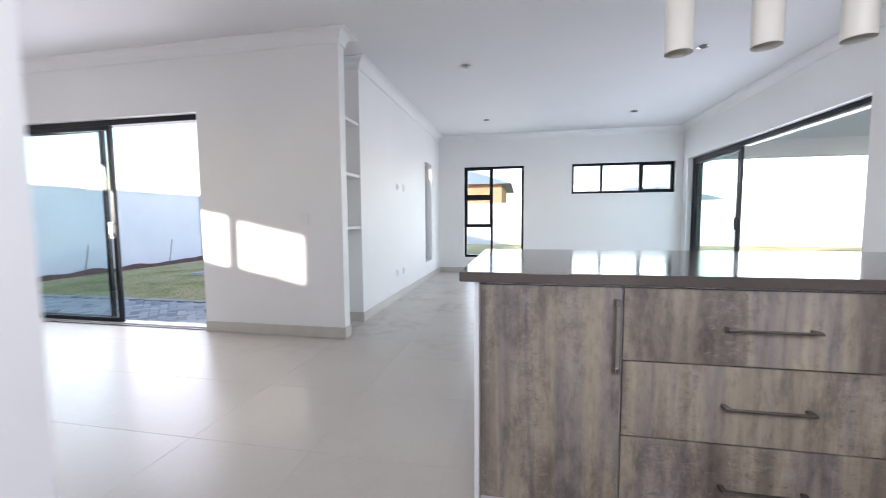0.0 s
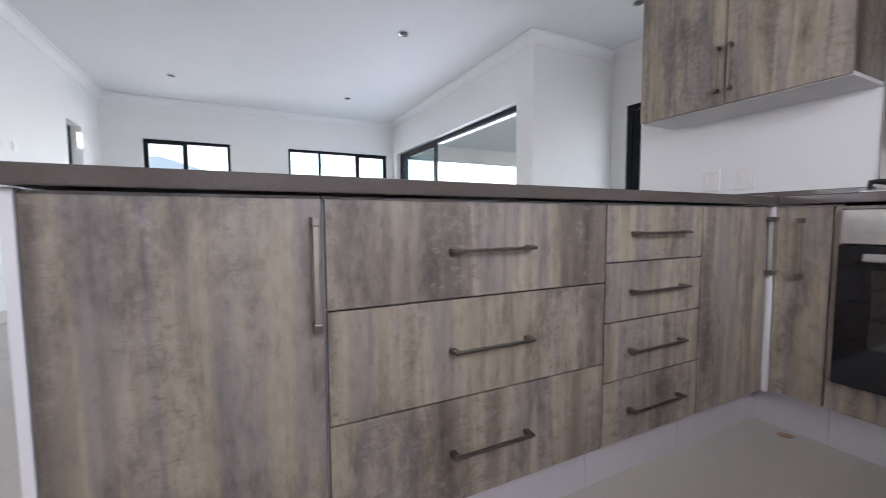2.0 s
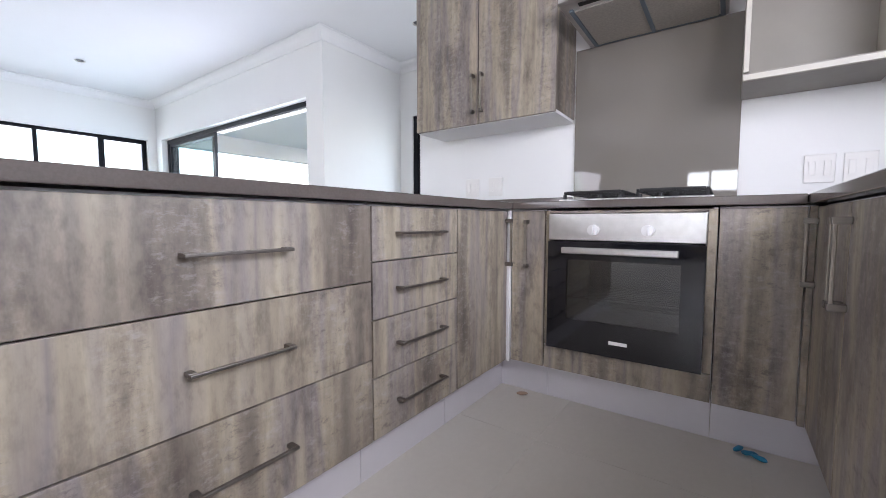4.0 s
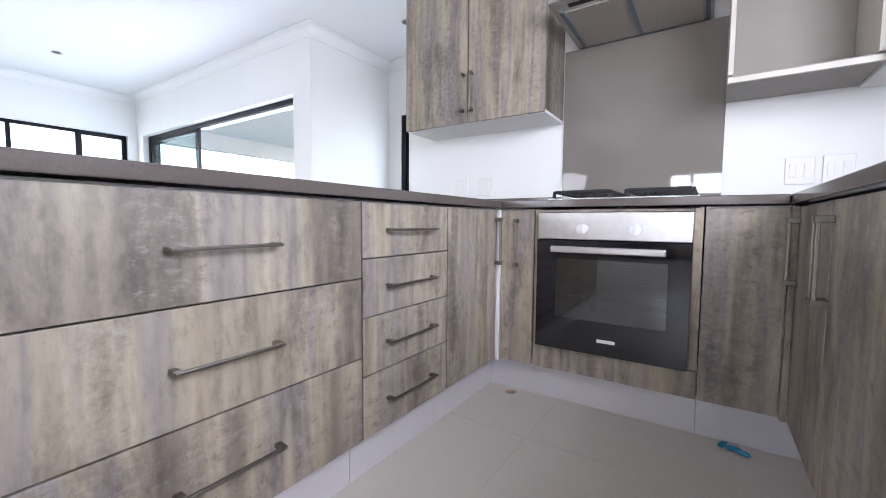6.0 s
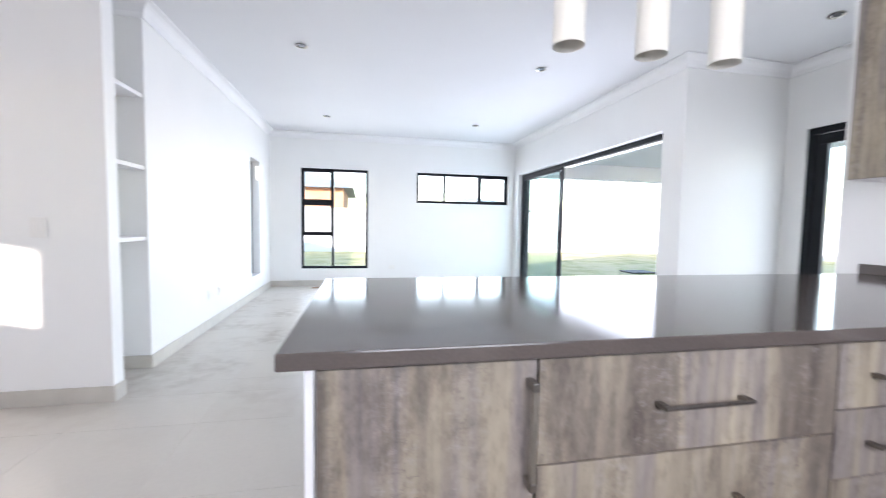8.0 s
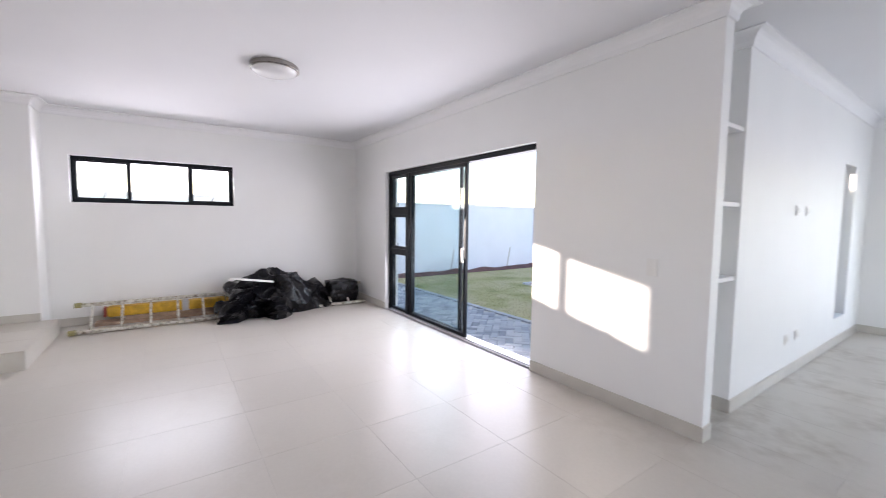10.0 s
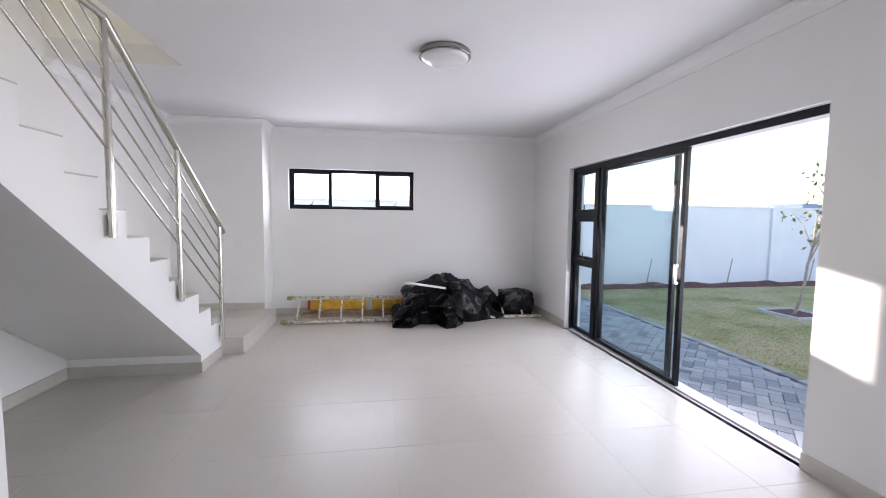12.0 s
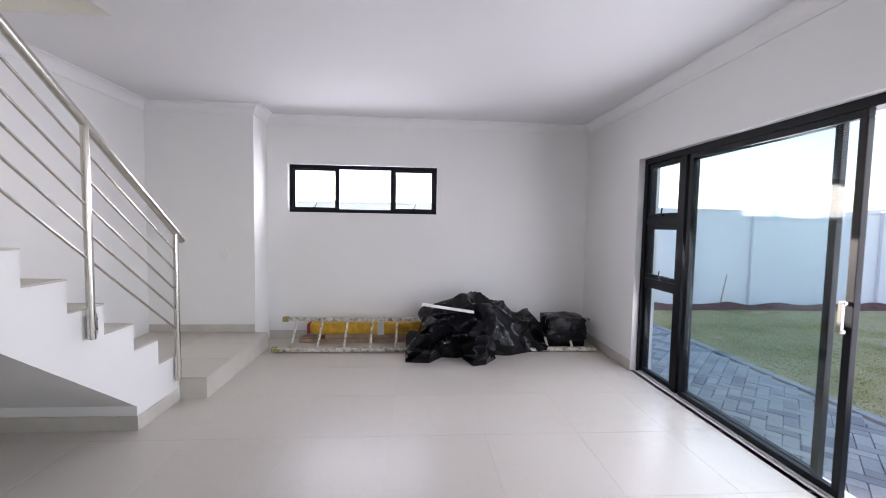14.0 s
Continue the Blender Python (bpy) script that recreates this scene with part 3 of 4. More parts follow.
part("riser_block", B(-6.80, -1.78, 0.0, riser_x(2) - 0.002, -0.49, 0.168), SKIRT, land)
for i in range(3):
    for j in range(2):
        part("tile", B(-6.80 + i * 0.447, -1.775 + j * 0.642, 0.168, -6.802 + (i + 1) * 0.447 - 0.001, -1.778 + (j + 1) * 0.642, 0.18, bevel=0.002), TILE, land)
run = B(-6.80, -1.775, 0.18, -6.788, -0.635, 0.27, bevel=0.002)
struct("baseboard_alcove", run, SKIRT, "beige porcelain tile skirting above the landing", "skirting")

rail = thing("stair_railing", (-5.3, -0.66, 0.2), "brushed stainless steel railing with five thin bars", "railing")
RY = -0.665
SL = 0.765


def rail_z(x):
    return 1.340 + SL * (x + 5.40)


posts = ((-5.40, 0.185), (-4.595, 0.742), (-3.80, 1.29))
for x, z in posts:
    p = part("post", T((x, RY, z), (x, RY, rail_z(x) + 0.005), 0.021, 20), CHROME, rail, smooth=True)
    part("bracket", B(x - 0.05, RY - 0.033, z + 0.02, x - 0.01, RY, z + 0.14, bevel=0.003), STEEL, p, "steel side fixing plate")
    for dz in (0.05, 0.11):
        part("bolt", T((x - 0.033, RY - 0.002, z + dz), (x - 0.033, RY + 0.006, z + dz), 0.007, 8), CHROME, p)
bm = T((-5.49, RY, rail_z(-5.49)), (-3.80, RY, rail_z(-3.80)), 0.026, 20)
bmesh.ops.create_uvsphere(bm, u_segments=16, v_segments=8, radius=0.026, matrix=Matrix.Translation((-3.80, RY, rail_z(-3.80))))
tube(bm, (-3.80, RY, rail_z(-3.80)), (-2.85, RY, rail_z(-3.80) + 0.03), 0.026, 20)
part("handrail", bm, CHROME, rail, "round steel handrail", smooth=True)
for k in range(5):
    off = -0.15 - k * 0.152
    x1 = min(-2.87, -3.80 + (-off) / SL)
    part("bar", T((-5.40, RY, rail_z(-5.40) + off), (x1, RY, rail_z(x1) + off - 0.005), 0.0075, 10), CHROME, rail, smooth=True)


# ---- kitchen ----
HANDLE_PALE = plain("brushed_bronze_nickel", (0.31, 0.28, 0.24), 0.5, 1.0, 0.1, 40, 0.05, 200)


def bar_handle(a, b, out, parent, th=0.008):
    """A square bar handle on two feet; a, b on the front, out: the way off it."""
    a, b, out = Vector(a), Vector(b), Vector(out)
    d = (b - a).normalized()
    s = d.cross(out.normalized())
    bm = bmesh.new()

    def slab(p, q, w, lift0, lift1):
        vs = [pt + s * w * i + out * l for pt in (p, q) for i in (-1, 1) for l in (lift0, lift1)]
        lo = Vector([min(v[k] for v in vs) for k in range(3)])
        hi = Vector([max(v[k] for v in vs) for k in range(3)])
        box(bm, *lo, *hi, 0.002)

    upright = abs(d.z) > 0.5
    slab(a, b, 0.0065 if upright else th / 2, 0.024, 0.033)
    if not upright:
        slab(a, a + d * 0.016, th / 2 + 0.001, 0.0, 0.024)
        slab(b - d * 0.016, b, th / 2 + 0.001, 0.0, 0.024)
        return part("handle", bm, HANDLE, parent, "dark nickel bar handle")
    bar = part("handle", bm, HANDLE_PALE, parent, "brushed taupe metal bar handle")
    for p in (a, b - d * 0.018):
        bm = bmesh.new()
        slab(p, p + d * 0.018, 0.0075, 0.0, 0.0355)
        part("handle_foot", bm, HANDLE, parent, "dark square end foot")
    return bar


FY, FX, UT = 1.30, 1.99, 0.872
GAP = 0.0022
SIDE = 0.225
base_label = "base unit with grey-brown weathered timber laminate front"


def unit_y(x0, x1, y_back, fronts, label, s=1, fy=FY):
    """A base unit facing along -y (s=1) or +y (s=-1); fronts: (x0, x1, z0, z1, handle)."""
    u = thing("base_cabinet", ((x0 + x1) / 2, fy, 0), label, "cabinet", "kitchen base cabinets")
    part("body", B(x0 + 0.001, fy + s * 0.020, 0.155, x1 - 0.001, y_back, 0.876), WHITE_BOARD, u, "white melamine carcass")
    part("plinth", B(x0, fy + s * 0.06, 0.0, 2.049 if x1 > 1.9 else x1, fy + s * 0.076, 0.150), KICK, u, "silver grey plinth board")
    for a, b, lo, hi, h in fronts:
        kind = "drawer_front" if h == "drawer" else "door"
        fr = part(kind, B(a + GAP, fy, lo + GAP, b - GAP, fy + s * 0.018, hi - GAP, bevel=0.0012), WOOD, u)
        out = (0, -s, 0)
        m, zc = (a + b) / 2, (lo + hi) / 2
        if h == "drawer":
            w = 0.115 if b - a > 0.6 else 0.125
            bar_handle((m - w, fy, zc), (m + w, fy, zc), out, fr)
        if h in ("left", "both"):
            bar_handle((a + 0.018, fy, 0.615), (a + 0.018, fy, 0.835), out, fr)
        if h in ("right", "both"):
            bar_handle((b - 0.018, fy, 0.615), (b - 0.018, fy, 0.835), out, fr)
    return u


u = unit_y(-0.14, 0.310, 1.88, [(-0.122, 0.310, 0.155, UT, "right")], "single-door base unit in grey-brown weathered timber laminate")
part("end_panel", B(-0.140, FY + 0.001, 0.0, -0.124, 1.90, 0.878, bevel=0.001), WHITE_BOARD, u, "white side panel")
unit_y(0.312, 1.088, 1.88, [(0.312, 1.088, 0.647, UT, "drawer"), (0.312, 1.088, 0.410, 0.647, "drawer"), (0.312, 1.088, 0.155, 0.410, "drawer")], "wide three-drawer base unit in grey-brown timber laminate")
unit_y(1.09, 1.543, 1.88, [(1.09, 1.543, 0.703, UT, "drawer"), (1.09, 1.543, 0.527, 0.703, "drawer"), (1.09, 1.543, 0.349, 0.527, "drawer"), (1.09, 1.543, 0.155, 0.349, "drawer")], "narrow four-drawer base unit in grey-brown timber laminate")
unit_y(1.545, 1.986, 1.88, [(1.545, 1.970, 0.155, UT, "right")], "corner base unit with plain timber laminate door")
unit_y(1.07, 1.56, -0.47, [(1.07, 1.56, 0.155, UT, "right")], base_label, -1, SIDE)
unit_y(0.60, 1.068, -0.47, [(0.60, 1.068, 0.155, UT, "left")], base_label, -1, SIDE)
unit_y(1.562, 1.986, -0.47, [(1.562, 1.970, 0.155, UT, "both")], base_label, -1, SIDE)


def unit_x(y0, y1, fronts, label, hollow=False):
    u = thing("base_cabinet", (FX, (y0 + y1) / 2, 0), label, "cabinet", "kitchen base cabinets")
    if hollow:
        bm = bmesh.new()
        for a in ((FX + 0.02, y0 + 0.001, 0.155, 2.60, y0 + 0.017, 0.876), (FX + 0.02, y1 - 0.017, 0.155, 2.60, y1 - 0.001, 0.876), (FX + 0.02, y0 + 0.018, 0.155, 2.60, y1 - 0.018, 0.171), (2.58, y0 + 0.018, 0.172, 2.60, y1 - 0.018, 0.876)):
            box(bm, *a)
        part("body", bm, WHITE_BOARD, u, "white melamine housing")
    else:
        part("body", B(FX + 0.020, y0 + 0.001, 0.155, 2.60, y1 - 0.001, 0.876), WHITE_BOARD, u, "white melamine carcass")
    part("plinth", B(FX + 0.06, SIDE - 0.059 if y0 < 0.25 else y0, 0.0, FX + 0.076, FY + 0.059 if y1 > 1.25 else y1, 0.150), KICK, u, "silver grey plinth board")
    for a, b, lo, hi, hy in fronts:
        fr = part("door" if hi - lo > 0.3 else "panel", B(FX, a + GAP, lo + GAP, FX + 0.018, b - GAP, hi - GAP, bevel=0.0012), WOOD, u)
        if hy:
            bar_handle((FX, hy, 0.61), (FX, hy, 0.83), (-1, 0, 0), fr)
    return u


unit_x(1.122, 1.298, [(1.122, 1.285, 0.155, UT, 1.205)], "slim base unit with a timber laminate door")
u = unit_x(0.482, 1.120, [(0.482, 1.120, 0.155, 0.263, 0), (0.482, 0.5145, 0.2635, UT, 0), (1.0975, 1.120, 0.2635, UT, 0), (0.5105, 1.1015, 0.8565, UT, 0)], "oven housing with grey-brown timber laminate panels", True)
unit_x(0.227, 0.480, [(0.245, 0.480, 0.155, UT, 0)], "base unit with a grey-brown timber laminate door")

for y0, y1, board, word in ((1.2865, 1.2995, WHITE_BOARD, "white"), (0.2255, 0.2435, WOOD, "timber laminate")):
    filler = part("corner_filler", B(1.9715, y0, 0.152, 1.9895, y1, UT, bevel=0.001), board)
    tagged(filler, "narrow " + word + " filler strip in the cabinet corner", "filler strip", "corner filler strips")

ov = thing("oven", (FX, 0.80, 0.26), "built-in black glass oven with stainless control panel", "oven")
part("control_panel", B(FX - 0.016, 0.513, 0.742, FX - 0.001, 1.099, 0.857, bevel=0.003), STEEL, ov, "stainless steel control panel")
ENAMEL = plain("grey_oven_enamel", (0.045, 0.045, 0.05), 0.35, vary=0.2, scale=25, fine=0.05)
bm = bmesh.new()
for a in ((FX, 0.518, 0.264, FX + 0.42, 0.575, 0.738), (FX, 1.032, 0.264, FX + 0.42, 1.096, 0.738), (FX, 0.576, 0.264, FX + 0.42, 1.031, 0.385), (FX, 0.576, 0.675, FX + 0.42, 1.031, 0.738), (FX + 0.40, 0.576, 0.386, FX + 0.42, 1.031, 0.674)):
    box(bm, *a)
part("chassis", bm, ENAMEL, ov, "dark enamelled oven cavity")
rack = bmesh.new()
for y in (0.585, 1.022):
    tube(rack, (FX + 0.02, y, 0.49), (FX + 0.38, y, 0.49), 0.003, 8)
for k in range(9):
    x = FX + 0.02 + k * 0.045
    tube(rack, (x, 0.585, 0.492), (x, 1.022, 0.492), 0.0022 if k else 0.004, 8)
for y in (0.580, 1.027):
    for z in (0.44, 0.49, 0.54, 0.59):
        tube(rack, (FX + 0.02, y, z - 0.006), (FX + 0.38, y, z - 0.006), 0.0025, 8)
part("wire_rack", rack, CHROME, ov, "chrome wire rack and side rails", smooth=True)
bm = bmesh.new()
rings = [[bm.verts.new((x, y, z)) for y, z in ((y0, z0), (y1, z0), (y1, z1), (y0, z1))] for x, y0, z0, y1, z1 in ((FX - 0.022, 0.513, 0.264, 1.099, 0.737), (FX - 0.002, 0.513, 0.264, 1.099, 0.737), (FX - 0.002, 0.588, 0.402, 1.016, 0.660), (FX - 0.022, 0.588, 0.402, 1.016, 0.660))]
for a, b in zip(rings, rings[1:] + rings[:1]):
    for i in range(4):
        bm.faces.new((a[i], a[(i + 1) % 4], b[(i + 1) % 4], b[i]))
dr = part("oven_door", bm, BLACK_GLASS, ov, "black glass drop-down oven door")
smoked = GLASS.copy()
smoked.name = "smoked_oven_glass"
for node in smoked.node_tree.nodes:
    if node.type == "BSDF_TRANSPARENT":
        node.inputs[0].default_value = (0.55, 0.57, 0.57, 1)
    elif node.type == "MATH" and node.operation == "MULTIPLY_ADD":
        node.inputs[2].default_value = 0.10
part("viewing_window", B(FX - 0.0215, 0.5885, 0.402, FX - 0.0165, 1.0155, 0.660), smoked, dr, "smoked viewing window")
bm = B(FX - 0.058, 0.595, 0.688, FX - 0.040, 1.030, 0.715, bevel=0.005)
for y in (0.62, 0.985):
    box(bm, FX - 0.042, y, 0.692, FX - 0.021, y + 0.02, 0.708, 0.002)
part("door_handle", bm, STEEL, dr, "broad stainless bar handle")
part("badge", B(FX - 0.0232, 0.765, 0.318, FX - 0.0221, 0.835, 0.332), PLASTIC, dr, "small pale maker's badge")
for y in (0.905, 0.703):
    bm = T((FX - 0.016, y, 0.788), (FX - 0.040, y, 0.788), 0.022, 24)
    box(bm, FX - 0.046, y - 0.004, 0.768, FX - 0.038, y + 0.004, 0.808, 0.001)
    part("knob", bm, plain("pale_knob", (0.74, 0.74, 0.74), 0.3, 0.2, 0.03, 20, 0), ov, "round metal control knob", smooth=True)

# worktops
bm = B(-0.185, 1.275, 0.880, 2.617, 2.232, 0.912, bevel=0.003)
tagged(part("peninsula_worktop", bm, STONE), "polished dark taupe stone worktop on the peninsula", "worktop")
bm = B(1.965, 0.252, 0.8800, 2.617, 1.273, 0.912, bevel=0.003)
tagged(part("hob_worktop", bm, STONE), "polished dark taupe stone worktop beside the hob", "worktop")
bm = B(0.56, -0.478, 0.880, 2.617, 0.250, 0.912, bevel=0.003)
tagged(part("side_worktop", bm, STONE), "polished dark taupe stone worktop along the wall", "worktop")
tagged(part("worktop_upstand", B(2.602, 1.20, 0.9125, 2.6195, 2.232, 0.965, bevel=0.002), STONE), "low taupe stone upstand against the wall", "upstand")

hob = thing("gas_hob", (2.28, 0.79, 0.912), "stainless gas hob with black cast-iron pan supports", "hob")
part("hob_plate", B(2.04, 0.50, 0.9125, 2.52, 1.08, 0.922, bevel=0.004), STEEL, hob, "stainless hob plate")
for x, y in ((2.16, 0.64), (2.40, 0.64), (2.16, 0.94), (2.40, 0.94)):
    b = part("burner", tube(T((x, y, 0.922), (x, y, 0.936), 0.042, 20), (x, y, 0.936), (x, y, 0.943), 0.032, 20), IRON, hob, "black burner cap", smooth=True)
for y in (0.64, 0.94):
    for dy in (-0.12, 0.12):
        part("pan_support_bar", B(2.06, y + dy - 0.005, 0.945, 2.50, y + dy + 0.005, 0.955, bevel=0.002), IRON, hob)
        for x in (2.065, 2.495):
            part("support_foot", B(x - 0.006, y + dy - 0.006, 0.922, x + 0.006, y + dy + 0.006, 0.9448), IRON, hob)
    for x in (2.065, 2.16, 2.28, 2.40, 2.495):
        part("pan_support_bar", B(x - 0.005, y - 0.114, 0.946, x + 0.005, y + 0.114, 0.957, bevel=0.002), IRON, hob)
for k in range(4):
    y = 0.68 + k * 0.075
    part("knob", T((2.065, y, 0.922), (2.065, y, 0.936), 0.012, 14), IRON, hob, smooth=True)

tagged(part("splashback", B(2.610, 0.426, 0.9125, 2.6195, 1.195, 1.788, bevel=0.001), TAUPE), "glossy taupe glass splashback behind the hob", "splashback")

up = thing("wall_cabinet", (2.46, 1.65, 1.39), "two-door wall cabinet in grey-brown weathered timber laminate", "cabinet")
part("body", B(2.32, 1.222, 1.405, 2.618, 2.118, 2.24), WHITE_BOARD, up, "white carcass")
part("underside", B(2.3195, 1.203, 1.388, 2.618, 2.118, 1.4045, bevel=0.001), WHITE_BOARD, up, "white underside")
part("side_panel", B(2.3192, 1.202, 1.405, 2.618, 1.2215, 2.245, bevel=0.001), WOOD, up, "timber laminate side panel")
for a, b, h in ((1.2005, 1.660, 1.632), (1.662, 2.12, 1.690)):
    fr = part("door", B(2.300, a + GAP, 1.392, 2.3185, b - GAP, 2.245, bevel=0.0012), WOOD, up)
    bar_handle((2.30, h, 1.45), (2.30, h, 1.67), (-1, 0, 0), fr)

mw = thing("open_shelf_unit", (2.46, 0.15, 1.40), "open cream-edged wall shelf with taupe lining", "shelf")
part("bottom", B(2.318, -0.02, 1.386, 2.618, 0.430, 1.418, bevel=0.001), TAUPE_BOARD, mw, "taupe underside")
part("front_edge", B(2.300, -0.02, 1.386, 2.3175, 0.430, 1.408, bevel=0.001), CREAM, mw, "cream front edge")
part("side", B(2.30, 0.412, 1.4185, 2.618, 0.430, 2.245, bevel=0.002), CREAM, mw)
part("side", B(2.30, -0.02, 1.4185, 2.618, 0.0, 2.245, bevel=0.002), CREAM, mw)
part("back", B(2.600, 0.001, 1.4185, 2.617, 0.411, 2.225), TAUPE_BOARD, mw, "taupe back board")
part("top", B(2.30, 0.001, 2.2255, 2.618, 0.411, 2.245, bevel=0.002), TAUPE_BOARD, mw)
cu = thing("wall_cabinet", (2.4, -0.3, 1.36), "pale wall cabinet beside the open shelf", "cabinet")
part("body", B(2.28, -0.476, 1.375, 2.618, -0.023, 2.245, bevel=0.002), WHITE_BOARD, cu)
part("door", B(2.26, -0.476, 1.37, 2.2785, -0.023, 2.245, bevel=0.002), TAUPE_BOARD, cu)

hd = thing("cooker_hood", (2.36, 0.79, 1.81), "slim stainless canopy cooker hood with grease filters", "cooker hood")
bm = bmesh.new()
prof = [(2.617, 1.795), (2.10, 1.795), (2.09, 1.805), (2.09, 1.85), (2.617, 1.945)]
ends = [[bm.verts.new((x, y, z)) for x, z in prof] for y in (0.49, 1.12)]
bm.faces.new(ends[0])
bm.faces.new(ends[1][::-1])
for i in range(len(prof)):
    j = (i + 1) % len(prof)
    bm.faces.new((ends[0][i], ends[1][i], ends[1][j], ends[0][j]))
part("canopy", bm, STEEL, hd, "stainless canopy")
FILTER = plain("filter_mesh", (0.40, 0.37, 0.33), 0.45, 0.2, 0.12, 80, 0.4, 300)
for y0, y1 in ((0.528, 0.790), (0.810, 1.072)):
    part("grease_filter", B(2.175, y0, 1.788, 2.595, y1, 1.7948, bevel=0.001), FILTER, hd, "grey mesh grease filter")
TRIM = plain("blue_grey_trim", (0.20, 0.25, 0.30), 0.35, 0.7, 0.05)
for y in (0.503, 0.7905, 1.0725):
    part("filter_bar", B(2.155, y, 1.784, 2.598, y + 0.019, 1.7949, bevel=0.002), TRIM, hd, "blue-grey protective trim")
part("filter_bar", B(2.600, 0.503, 1.789, 2.6165, 1.0915, 1.7949, bevel=0.001), TRIM, hd, "blue-grey protective trim")
part("switch_slot", B(2.115, 0.86, 1.791, 2.145, 1.04, 1.7949, bevel=0.001), IRON, hd, "dark switch slot")
part("chimney", B(2.36, 0.66, 1.94, 2.617, 0.92, TOP - 0.001, bevel=0.002), STEEL, hd, "stainless chimney")


def wall_plate(at, out, label, w=0.11, h=0.075, keys=1, name="wall_socket", cat="socket"):
    """A small plastic plate with raised keys; out: the wall's outward way."""
    at, out = Vector(at), Vector(out)
    side = Vector((-out.y, out.x, 0))
    t = thing(name, at, label, cat)

    def bx(c, ww, hh, d0, d1, bev):
        ps = [at + side * (c + i * ww / 2) + Vector((0, 0, j * hh / 2)) + out * dd for i in (-1, 1) for j in (-1, 1) for dd in (d0, d1)]
        lo = [min(p[k] for p in ps) for k in range(3)]
        hi = [max(p[k] for p in ps) for k in range(3)]
        return B(*lo, *hi, bevel=bev)

    pl = part("plate", bx(0, w, h, 0.0, 0.009, 0.002), PLASTIC, t)
    for k in range(keys):
        c = (k - (keys - 1) / 2) * w / keys
        part("rocker", bx(c, w / keys * 0.45, h * 0.5, 0.009, 0.013, 0.001), PLASTIC, pl)
    return t


for y in (1.885, 1.71, 0.145, 0.02):
    wall_plate((2.62, y, 1.05), (-1, 0, 0), "white plastic double wall socket above the worktop", 0.10, 0.12, 2)
for y in (5.20, 5.48):
    wall_plate((-1.628, y, 1.51), (1, 0, 0), "white plastic socket plate high on the wall", 0.11, 0.09, 2)
    wall_plate((-1.628, y - 0.05, 0.355), (1, 0, 0), "white plastic wall socket above the skirting", 0.11, 0.09, 2)
wall_plate((-1.92, SY, 1.08), (0, -1, 0), "white plastic light switch on the wall", 0.075, 0.12, 2, "light_switch", "switch")
wall_plate((-6.80, -0.96, 1.06), (1, 0, 0), "white plastic light switch above the landing", 0.075, 0.12, 1, "light_switch", "switch")
wall_plate((0.48, NY, 0.33), (0, -1, 0), "white plastic wall socket under the windows", 0.11, 0.075, 2)

# ---- lights ----
for x in (0.59, 0.885, 1.17):
    p = thing("pendant_lamp", (x, 1.75, TOP), "white cylindrical pendant lamp over the worktop", "pendant lamp", "pendants over the peninsula")
    bm = bmesh.new()
    tube(bm, (x, 1.75, 1.702), (x, 1.75, 2.12), 0.049, 28)
    bottom = [f for f in bm.faces if f.normal.z < -0.9]
    r = bmesh.ops.inset_region(bm, faces=bottom, thickness=0.006)
    bmesh.ops.translate(bm, verts=list({v for f in bottom for v in f.verts}), vec=(0, 0, 0.05))
    part("shade", bm, SHADE, p, smooth=True)
    part("cord", T((x, 1.75, 2.12), (x, 1.75, TOP - 0.02), 0.003, 8), PLASTIC, p)
    part("ceiling_rose", T((x, 1.75, TOP - 0.025), (x, 1.75, TOP), 0.045, 20), SHADE, p, smooth=True)
for x, y in ((-0.58, 4.36), (-0.57, 6.72), (1.68, 6.68), (1.685, 4.35), (3.30, 2.92)):
    p = thing("downlight", (x, y, TOP), "small round recessed chrome downlight in the ceiling", "downlight", "recessed ceiling downlights")
    bm = bmesh.new()
    bmesh.ops.create_cone(bm, cap_ends=False, segments=28, radius1=0.052, radius2=0.036, depth=0.010, matrix=Matrix.Translation((x, y, TOP - 0.005)))
    part("bezel", bm, CHROME, p, smooth=True)
    part("lens", T((x, y, TOP - 0.006), (x, y, TOP - 0.001), 0.036, 20), LENS, p)
p = thing("ceiling_lamp", (-4.25, 1.40, TOP), "round flush ceiling lamp with chrome rim and opal glass", "ceiling lamp")
bm = T((-4.25, 1.40, TOP - 0.045), (-4.25, 1.40, TOP), 0.20, 48)
bmesh.ops.bevel(bm, geom=[e for e in bm.edges if abs(e.verts[0].co.z - e.verts[1].co.z) < 1e-5], offset=0.008, segments=2, affect="EDGES")
part("rim", bm, plain("dark_chrome", (0.34, 0.32, 0.30), 0.18, 1.0, 0.05, 20, 0), p, "chrome rim", smooth=True)
bm = bmesh.new()
bmesh.ops.create_uvsphere(bm, u_segments=40, v_segments=16, radius=1.0, matrix=Matrix.Translation((-4.25, 1.40, TOP - 0.045)) @ Matrix.Diagonal((0.183, 0.183, 0.045, 1)))
bmesh.ops.delete(bm, geom=[v for v in bm.verts if v.co.z > TOP - 0.0445], context="VERTS")
part("diffuser", bm, OPAL, p, "opal glass diffuser", smooth=True)
stair_lamp = new("upstairs_lamp", bpy.data.lights.new("upstairs_lamp", "POINT"))
stair_lamp.data.energy, stair_lamp.data.color, stair_lamp.data.shadow_soft_size = 4.5, (1.0, 0.96, 0.66), 0.15
stair_lamp.location = (-3.2, -1.2, 4.35)

